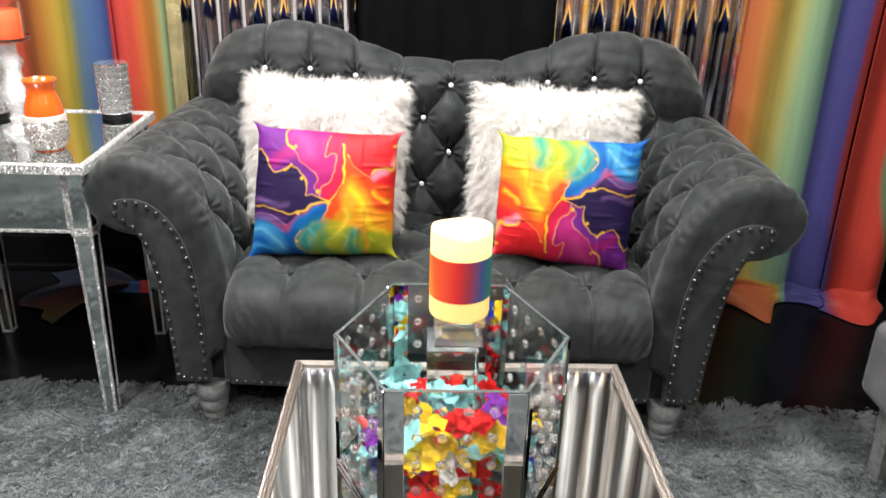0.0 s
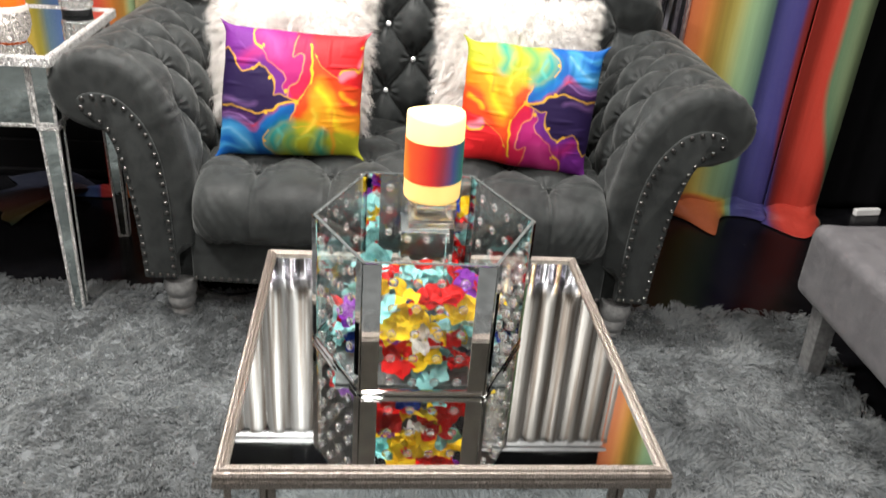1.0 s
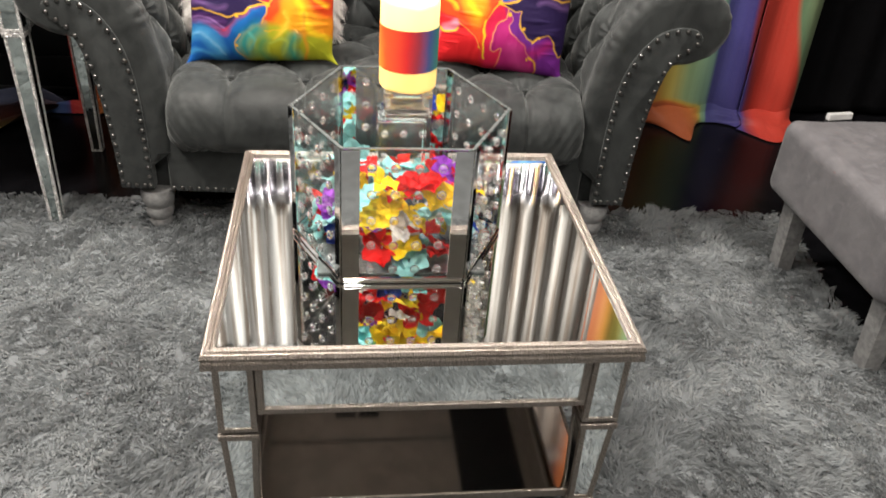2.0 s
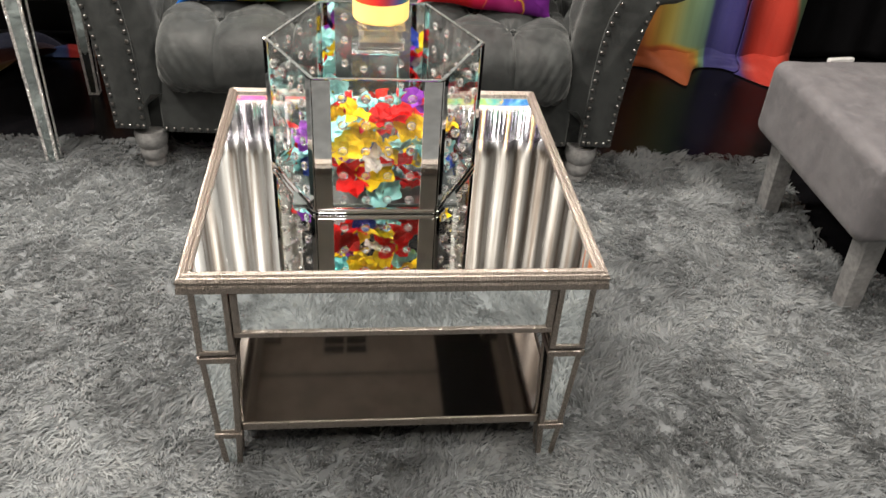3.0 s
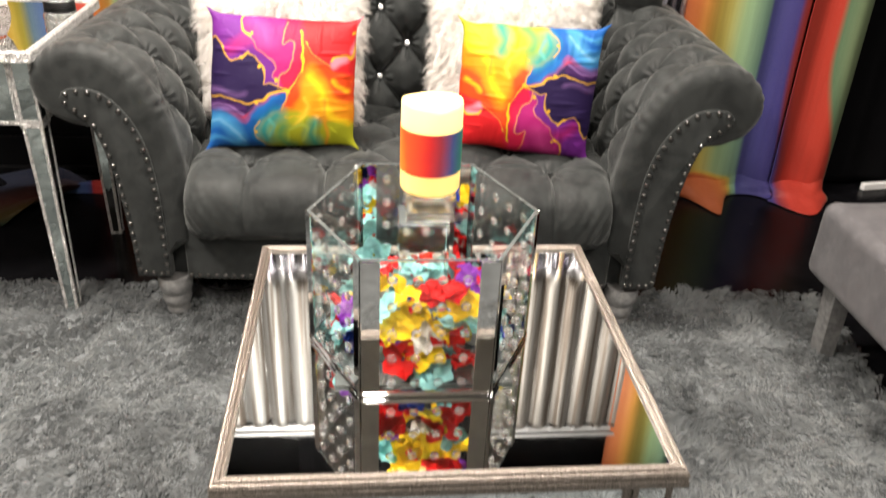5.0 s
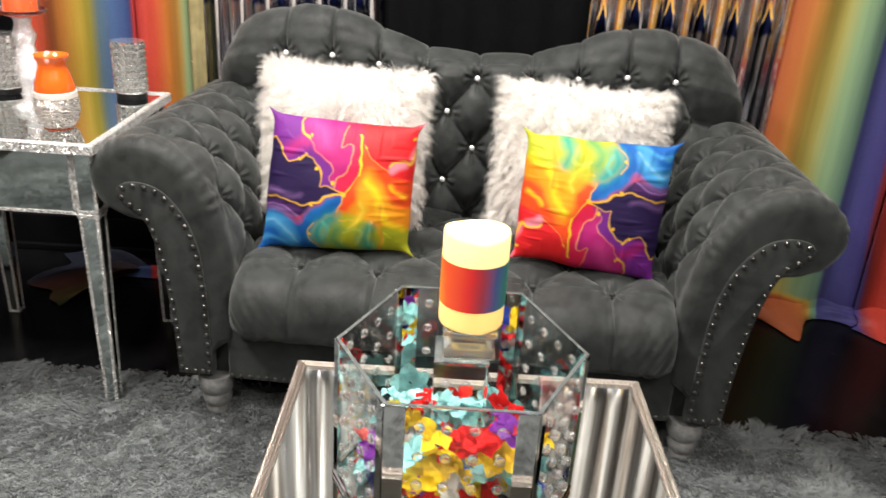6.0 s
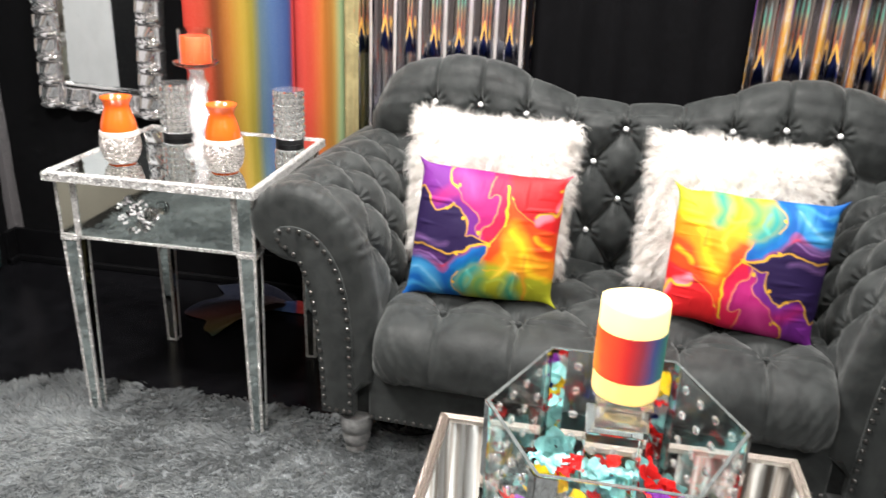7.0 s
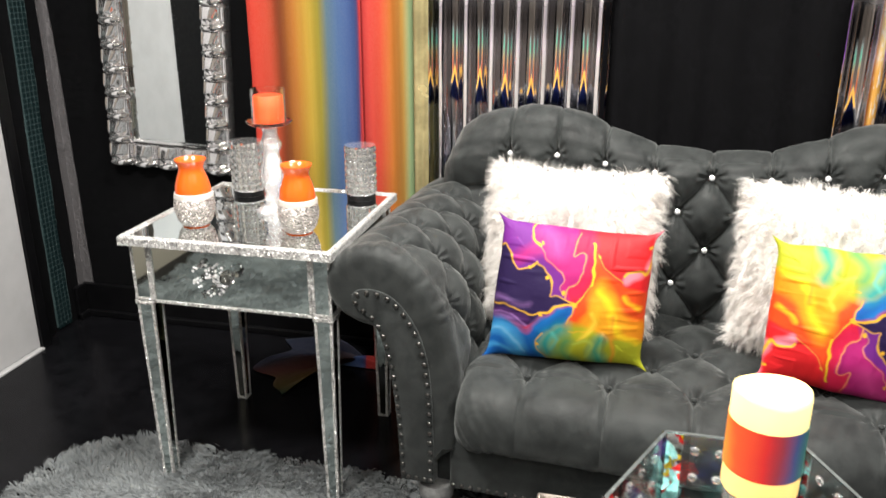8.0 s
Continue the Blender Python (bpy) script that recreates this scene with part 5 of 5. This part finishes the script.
def nap(x, y):
    """Which way the pile lies."""
    a = 3.4 * noise2(x * 2.1, y * 2.1, 3.0) + 2.6 * noise2(x * 6.5, y * 6.5, 7.0) + 2.2 * noise2(x * 17, y * 17, 5.0) - 1.4
    s = 1.1 + 0.9 * noise2(x * 3.2, y * 3.2, 11.0)
    return s * math.cos(a), s * math.sin(a)


rng = np.random.default_rng(5)
clumps = []
while len(clumps) < 40000:
    x, y = rng.uniform(-2.3, 2.5), rng.uniform(0.15, 2.35)
    if rng.random() < 0.35:
        x, y = rng.uniform(-1.8, 1.7), rng.uniform(0.5, 2.35)
    if rug_edge(x, y) > 0.0:
        clumps.append((x, y))
clumps = np.array(clumps)
flow = np.array([nap(x, y) for x, y in clumps]) + rng.normal(0, 0.3, clumps.shape)
PER = 11
# each clump is wide at its foot and drawn together at its tip
spread = rng.normal(0, 0.0085, (len(clumps) * PER, 2))
roots = np.repeat(clumps, PER, 0) + spread
flow = np.repeat(flow, PER, 0) + rng.normal(0, 0.07, roots.shape)
n = len(roots)
tall = np.repeat(rng.uniform(0.75, 1.15, len(clumps)) * np.array([1 + 0.35 * noise2(x * 19, y * 19, 2.0) + 0.2 * noise2(x * 7, y * 7, 6.0) for x, y in clumps]), PER)
ways = np.c_[flow * 0.42 - spread * 6, np.full(n, 0.85)]
ways /= np.linalg.norm(ways, axis=1)[:, None]
strands("rug_fur", np.c_[roots, np.full(n, 0.006)], ways, rng.uniform(0.02, 0.03, n) * tall, rng.uniform(0.0034, 0.006, n), np.c_[flow * 0.45 - spread * 8, np.full(n, -0.12)], RUG_FUR, RUG, "wispy grey pile", 0.12)

# ---- bench ----
BENCH = thing("upholstered_bench", (1.575, 1.668, 0), 0, "light grey velvet bench seat on flat silver legs", "bench")
def bench_seat():
    bm = box(-0.36, 0.36, -0.3, 0.3, 0.253, 0.47, 0.034, 6)
    bmesh.ops.subdivide_edges(bm, edges=[e for e in bm.edges if e.calc_length() > 0.1], cuts=14, use_grid_fill=True)
    for v in bm.verts:
        if v.co.z > 0.4:
            v.co.z += 0.014 * (1 - (v.co.x / 0.36) ** 2) * (1 - (v.co.y / 0.3) ** 2) + 0.004 * noise2(v.co.x * 9, v.co.y * 9)
    return bm
part("seat", bench_seat(), VELVET_LIGHT, BENCH, "padded velvet seat")
for x, y in ((-0.265, 0.24), (-0.25, -0.215), (0.3, 0.24), (0.3, -0.24)):
    part("leg", tapered(x, y, 0.0, 0.05, x - 0.01, y, 0.29, 0.06, 0.004), SILVER_WOOD, BENCH, "flat silver-painted leg")


# ---- hexagonal flower box and candle on the coffee table ----
HX, HY, HZ = 0.102, 1.349, 0.4895
HEX = thing("hexagonal_planter", (HX, HY, HZ), 0, "hexagonal mirrored acrylic box dotted with clear gems", "planter")
CORN = [(-0.196, -0.015), (-0.107, -0.185), (0.107, -0.185), (0.196, -0.015), (0.107, 0.185), (-0.107, 0.185)]
HH = 0.258
GEM = bmesh.new()
bmesh.ops.create_icosphere(GEM, subdivisions=2, radius=0.0085)
bmesh.ops.scale(GEM, vec=(1, 0.55, 1), verts=GEM.verts)
GEM = mesh_of("gem", GEM, GEM_GLASS, True, 60)
for k in range(6):
    (x0, y0), (x1, y1) = CORN[k], CORN[(k + 1) % 6]
    L = math.hypot(x1 - x0, y1 - y0)
    m = Matrix.Translation((x0, y0, 0)) @ Matrix.Rotation(math.atan2(y1 - y0, x1 - x0), 4, "Z")
    wall = part("panel", box(0.002, L - 0.002, 0.0, 0.005, 0.004, HH, 0.0008, 1), GLASS, HEX, "clear acrylic side", at=m)
    wall.visible_shadow = False
    st = 0.03 if k % 3 == 1 else 0.018
    for a, b in ((0.0, st), (L - st, L)):
        part("mirror_strip", box(a, b, -0.0035, -0.0008, 0.002, HH, 0.0006, 1), STRIP_MIRROR, wall, "mirror strip down the corner")
    part("foot_strip", box(0, L, -0.0065, 0.0055, 0.0, 0.012, 0.005, 3), CHROME, wall)
    part("rim", box(0.001, L - 0.001, -0.0008, 0.0052, HH, HH + 0.0016, 0.0005, 1), GLASS_EDGE, wall, "polished rim")
    cols = 4
    for c in range(cols):
        for r in range(5):
            part("gem", GEM, None, wall, at=(st + (L - 2 * st) * (c + 0.5) / cols, -0.003, 0.03 + r * 0.049))
part("base_plate", box(-0.15, 0.15, -0.16, 0.16, 0.001, 0.005), GLASS_EDGE, HEX, "grey acrylic floor")
pil = part("pillar", box(-0.043, 0.043, -0.043, 0.043, 0.006, 0.243, 0.002), GLASS, HEX, "clear square column holding the candle")
pil.visible_shadow = False

HOLD = thing("candle_holder", (0.112, 1.36, HZ + 0.2435), 0, "cut crystal stand on the column under the candle", "candle holder")
bm = lathe([(0.056, 0.0), (0.058, 0.003), (0.056, 0.017), (0.04, 0.02), (0.036, 0.0235), (0.036, 0.031), (0.05, 0.035), (0.06, 0.039), (0.06, 0.0485)], 4)
bmesh.ops.rotate(bm, verts=bm.verts, matrix=Matrix.Rotation(math.pi / 4, 3, "Z"))
bmesh.ops.bevel(bm, geom=bm.edges[:], offset=0.0012, segments=1, affect="EDGES")
part("foot", bm, MILKY, HOLD, "cut crystal that catches the light", smooth=False)
CANDLE = thing("pillar_candle", (0.112, 1.36, HZ + 0.2922), 0, "glowing ivory pillar candle wrapped in a rainbow band", "candle")
rim = [(0.0, 0.143), (0.028, 0.144), (0.041, 0.148), (0.0475, 0.152), (0.0495, 0.15), (0.0503, 0.146)]
body = [(0.0, 0.0), (0.047, 0.0), (0.0495, 0.002), (0.0503, 0.006), (0.0503, 0.08)] + rim[::-1]
bm = lathe(body, 56)
for v in bm.verts:
    if v.co.z > 0.13:
        v.co.z += 0.0032 * math.sin(2 * math.atan2(v.co.y, v.co.x) + 1) + 0.0015 * noise2(v.co.x * 40, v.co.y * 40)
    elif v.co.z < 0.004:
        v.co.z += 0.002 * noise2(v.co.x * 60, v.co.y * 60, 3.0)
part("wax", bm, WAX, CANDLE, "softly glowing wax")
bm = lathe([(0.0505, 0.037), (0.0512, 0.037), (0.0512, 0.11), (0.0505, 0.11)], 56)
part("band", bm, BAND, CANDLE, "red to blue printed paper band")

# cloth petals heaped in the box
def blossom(material, rng, n=5, size=0.04):
    bm = bmesh.new()
    for k in range(n):
        a = 2 * math.pi * k / n + rng.uniform(-0.2, 0.2)
        droop = rng.uniform(0.1, 0.7)
        wide = rng.uniform(0.45, 0.65) * size
        rows = []
        for i in range(5):
            t = i / 4
            r = size * (0.08 + t)
            w = wide * math.sin(math.pi * min(1, 0.12 + t * 0.85)) ** 0.7
            z = size * (0.5 * t - droop * t * t) + 0.003 * rng.gauss(0, 1)
            rows.append([bm.verts.new((r * math.cos(a) - s * w * math.sin(a), r * math.sin(a) + s * w * math.cos(a), z + abs(s) * 0.006 + 0.003 * rng.gauss(0, 1))) for s in (-0.8, 0, 0.8)])
        for p, q in zip(rows, rows[1:]):
            for j in range(2):
                bm.faces.new((p[j], p[j + 1], q[j + 1], q[j]))
    bmesh.ops.solidify(bm, geom=bm.faces[:], thickness=0.0008)
    return mesh_of("blossom", bm, material)


prng = random.Random(12)
BLOOMS = [[blossom(mt, prng, prng.choice((4, 5, 6)), prng.uniform(0.03, 0.042)) for _ in range(4)] for mt in PETALS]
WORDS = ["yellow", "red", "pale teal", "deep blue", "white", "purple"]


def lay_blossom(c, x, y, z, size=1.0, tip=70):
    m = pose(HX + x, HY + y, HZ + z, prng.uniform(-tip, tip), prng.uniform(-tip, tip), prng.uniform(0, 360)) @ Matrix.Scale(size, 4)
    ob = part("silk_blossom", prng.choice(BLOOMS[c]), None, at=m)
    tagged(ob, WORDS[c] + " silk blossom heaped inside the planter", "artificial flower", "silk blossoms in the planter")


# those that lean against the front pane: colour, across, up
FRONT = [(0, -0.042, 0.175), (0, -0.055, 0.108), (0, -0.026, 0.128), (0, -0.02, 0.15), (0, 0.002, 0.062), (0, 0.06, 0.148), (0, 0.012, 0.11), (1, -0.062, 0.07), (1, -0.038, 0.05), (1, 0.056, 0.056),
         (1, 0.064, 0.03), (1, 0.028, 0.172), (1, 0.05, 0.18), (1, 0.0, 0.165), (1, 0.03, 0.085), (2, 0.046, 0.11), (2, 0.014, 0.022), (2, -0.068, 0.142), (3, -0.02, 0.03), (5, -0.07, 0.092), (4, 0.002, 0.092), (5, 0.07, 0.2)]
for c, x, z in FRONT:
    lay_blossom(c, x, -0.146 + prng.uniform(-0.006, 0.008), z, 0.92 if c != 3 else 0.7, 35)
LEVELS = [(0.022, 34), (0.046, 30), (0.068, 20), (0.088, 8)]
for z, count in LEVELS:
    for k in range(count):
        for _ in range(60):
            x, y = prng.uniform(-0.15, 0.15), prng.uniform(-0.11, 0.15)
            if max(abs(x), abs(y)) > 0.07 and abs(x) < 0.15 - 0.52 * max(0, abs(y) - 0.015):
                break
        w = (1.6, 2.4, 5, 0.6, 5, 0.5) if x < 0 else (1, 2.4, 4.5, 1.2, 5, 0.7)
        lay_blossom(prng.choices(range(6), w)[0], x, y, z + prng.uniform(-0.008, 0.008), prng.uniform(0.7, 0.95))
# large pale leaves on top of the heap behind
for c, x, y, z in ((2, -0.1, 0.03, 0.125), (2, -0.08, 0.08, 0.09), (1, -0.055, 0.06, 0.1), (2, 0.0, 0.1, 0.09), (2, 0.03, 0.09, 0.1), (3, 0.085, -0.03, 0.1), (1, 0.1, 0.04, 0.085)):
    lay_blossom(c, x, y, z, 0.85, 30)


# ---- things on the side table ----
TZ = SH - 0.0045


def orange_vase(x, y, label):
    v = thing("vase", (x, y, TZ), 0, label, "vase", "orange vases")
    part("foot", lathe([(0.0, 0.0), (0.034, 0.0), (0.036, 0.0015), (0.036, 0.003), (0.0, 0.003)], 36), ORANGE_GLAZE, v)
    belly = lathe([(0.037, 0.002), (0.048, 0.017), (0.0555, 0.043), (0.0565, 0.063), (0.0525, 0.083), (0.0, 0.083)], 40)
    for q in belly.verts:
        q.co *= 1 + 0.012 * noise2(q.co.x * 160, q.co.y * 160 + q.co.z * 160)
    part("crystal_band", belly, GLITTER_VASE, v, "crushed crystal lower half")
    part("bead_ring", lathe([(0.0515, 0.08), (0.054, 0.082), (0.0525, 0.094), (0.048, 0.096), (0.0, 0.096)], 40), PALE_BAND, v, "pale beaded ring")
    neck = [(0.0488, 0.09), (0.0488, 0.102), (0.047, 0.116), (0.042, 0.134), (0.0362, 0.15), (0.0335, 0.16), (0.0342, 0.167), (0.039, 0.178), (0.043, 0.185), (0.0425, 0.1875), (0.039, 0.184), (0.028, 0.166), (0.027, 0.15), (0.03, 0.135), (0.0, 0.125)]
    part("neck", lathe(neck, 40), ORANGE_GLAZE, v, "glossy orange neck")
    return v


def crystal_cylinder(x, y, r, h, label):
    """A tumbler faced with rows of square-cut beads, over a dark foot."""
    c = thing("crystal_candle_cup", (x, y, TZ), 0, label, "candle holder", "crystal candle cups")
    part("foot", lathe([(0.0, 0.0), (r * 0.9, 0.0), (r * 0.92, 0.016), (0.0, 0.016)], 32), BLACK_TRIM, c, "dark foot ring")
    part("cup", lathe([(0.0, 0.0165), (r * 0.93, 0.0165), (r * 0.93, h), (r * 0.86, h), (r * 0.86, 0.03), (0.0, 0.03)], 32), MERCURY, c, "silvered cup")
    bead = bmesh.new()
    bmesh.ops.create_cube(bead, size=1.0)
    for q in bead.verts:
        if q.co.y < 0:
            q.co.x *= 0.55
            q.co.z *= 0.55
    nb, nr = 20, 7
    bmesh.ops.scale(bead, vec=(2 * math.pi * r / nb * 0.94, 0.0045, (h - 0.02) / nr * 0.92), verts=bead.verts)
    bead = mesh_of("bead", bead, CHROME_BEAD, False)
    for i in range(nb):
        for j in range(nr):
            a = 2 * math.pi * i / nb
            part("bead", bead, None, c, at=Matrix.Translation((0.965 * r * math.sin(a), -0.965 * r * math.cos(a), 0.02 + (h - 0.02) * (j + 0.5) / nr)) @ Matrix.Rotation(a, 4, "Z"))
    part("rim", lathe([(r * 0.86, h - 0.002), (r * 0.97, h - 0.002), (r * 0.97, h + 0.003), (r * 0.86, h + 0.003)], 32), TILE_SILVER, c)
    return c


CHROME_BEAD = glass("bead_crystal", (0.6, 0.6, 0.59), 0.1, 1.6)
CHROME_BEAD.node_tree.nodes["Principled BSDF"].inputs["Transmission Weight"].default_value = 0.25
CHROME_BEAD.node_tree.nodes["Principled BSDF"].inputs["Metallic"].default_value = 0.75

orange_vase(-1.268, 2.299, "orange vase with a sparkling crystal lower half")
orange_vase(-0.961, 2.305, "orange vase with a sparkling crystal lower half beside the candlestick")
crystal_cylinder(-1.268, 2.632, 0.052, 0.168, "short cut crystal candle cup between the vases")
crystal_cylinder(-0.905, 2.668, 0.049, 0.165, "short cut crystal candle cup at the table corner")

STICK = thing("candlestick", (-1.103, 2.462, TZ), 0, "tall crystal candlestick with an orange candle in a glass", "candlestick")
stem = [(0.0, 0.0), (0.052, 0.0), (0.053, 0.008), (0.046, 0.016), (0.03, 0.022), (0.024, 0.032), (0.03, 0.042), (0.024, 0.052), (0.027, 0.068), (0.035, 0.09), (0.037, 0.11), (0.033, 0.135), (0.025, 0.165), (0.022, 0.18), (0.03, 0.192), (0.032, 0.205), (0.025, 0.217), (0.02, 0.235), (0.024, 0.25), (0.0, 0.252)]
part("stem", lathe(stem, 14), MERCURY, STICK, "facetted silvered stem", smooth=False)
part("drip_plate", lathe([(0.0, 0.25), (0.03, 0.251), (0.06, 0.262), (0.066, 0.27), (0.063, 0.272), (0.03, 0.259), (0.0, 0.257)], 40), CRYSTAL, STICK, "clear glass plate")
sleeve = part("glass_sleeve", lathe([(0.046, 0.26), (0.048, 0.264), (0.048, 0.362), (0.0455, 0.362), (0.0455, 0.262)], 40), GLASS, STICK, "clear glass sleeve")
sleeve.visible_shadow = False
part("candle", lathe([(0.0, 0.2585), (0.041, 0.2585), (0.042, 0.262), (0.042, 0.34), (0.039, 0.344), (0.0, 0.341)], 36), ORANGE_WAX, STICK, "orange pillar candle")

# ---- wall mirror with a frame of curved mirror tiles ----
WM = thing("wall_mirror", (-1.868, Y1 - 0.003, 0.69), 0, "tall wall mirror framed with rippled silver mirror tiles", "mirror")
WM.matrix_world = WM.matrix_world @ Matrix.Rotation(radians(2.5), 4, "Y")
MW, MH, FW = 0.535, 1.46, 0.107
part("mirror_glass", box(-MW / 2 + FW, MW / 2 - FW, -0.014, -0.003, FW, MH - FW, 0.001), MIRROR, WM, "plain mirror glass")
for b in ((-MW / 2 + FW - 0.01, -MW / 2 + FW, FW - 0.01, MH - FW + 0.01), (MW / 2 - FW, MW / 2 - FW + 0.01, FW - 0.01, MH - FW + 0.01), (-MW / 2 + FW, MW / 2 - FW, FW - 0.01, FW), (-MW / 2 + FW, MW / 2 - FW, MH - FW, MH - FW + 0.01)):
    part("inner_bead", box(b[0], b[1], -0.03, -0.0005, b[2], b[3], 0.002), CHROME, WM, "thin silver bead")


def ripple_tile(w, h):
    """A square of thick mirror glass, cut to a lens below and a ridged hollow above."""
    n = 21

    def at(i, j):
        a, b = -1 + 2 * i / (n - 1), -1 + 2 * j / (n - 1)
        # a rounded lens along the lower edge; above it a hollow that a slanting ridge parts in two
        lens = max(0.0, 1 - (a / 0.98) ** 2 - ((b + 0.64 - 0.12 * a) / 0.36) ** 2) ** 0.5
        ridge = a + 0.22 - 0.25 * b
        hollow = 0.016 * max(0.0, 1 - abs(ridge) / (0.9 - 0.35 * (ridge > 0))) - 0.008 * math.exp(-(((a - 0.55) / 0.3) ** 2))
        top = max(0.0, min(1.0, (b + 0.35) / 0.3))
        d = 0.012 + 0.022 * lens + hollow * top * (1 - 0.5 * max(0.0, b)) + 0.008 * math.exp(-(((abs(a) - 0.97) / 0.1) ** 2)) * top
        if max(abs(a), abs(b)) > 0.99:
            d = 0.003
        return (a * w / 2, -d, b * h / 2 - 0.007 * max(0.0, -b) * (1 - a * a))

    bm, vs = surface(at, n, n)
    ring = [vs[i][0] for i in range(n)] + [vs[n - 1][j] for j in range(1, n)] + [vs[i][n - 1] for i in range(n - 2, -1, -1)] + [vs[0][j] for j in range(n - 2, 0, -1)]
    low = [bm.verts.new((v.co.x, 0.029, v.co.z)) for v in ring]
    for i in range(len(ring)):
        k = (i + 1) % len(ring)
        bm.faces.new((ring[i], low[i], low[k], ring[k]))
    bm.faces.new(low)
    bmesh.ops.recalc_face_normals(bm, faces=bm.faces)
    return mesh_of("mirror_tile", bm, TILE_SILVER, True, 50)


part("backing", box(-MW / 2 + 0.004, -MW / 2 + FW - 0.012, -0.004, 0.0, 0.0, MH), TILE_SILVER, WM)
part("backing", box(MW / 2 - FW + 0.012, MW / 2 - 0.004, -0.004, 0.0, 0.0, MH), TILE_SILVER, WM)
nx, nz = 5, 16
TILE = ripple_tile(MW / nx * 0.97, MH / nz * 0.97)
for i in range(nx):
    for j in range(nz):
        if i in (0, nx - 1) or j in (0, nz - 1):
            part("mirror_tile", TILE, None, WM, at=(-MW / 2 + (i + 0.5) * MW / nx, -0.03, (j + 0.5) * MH / nz))
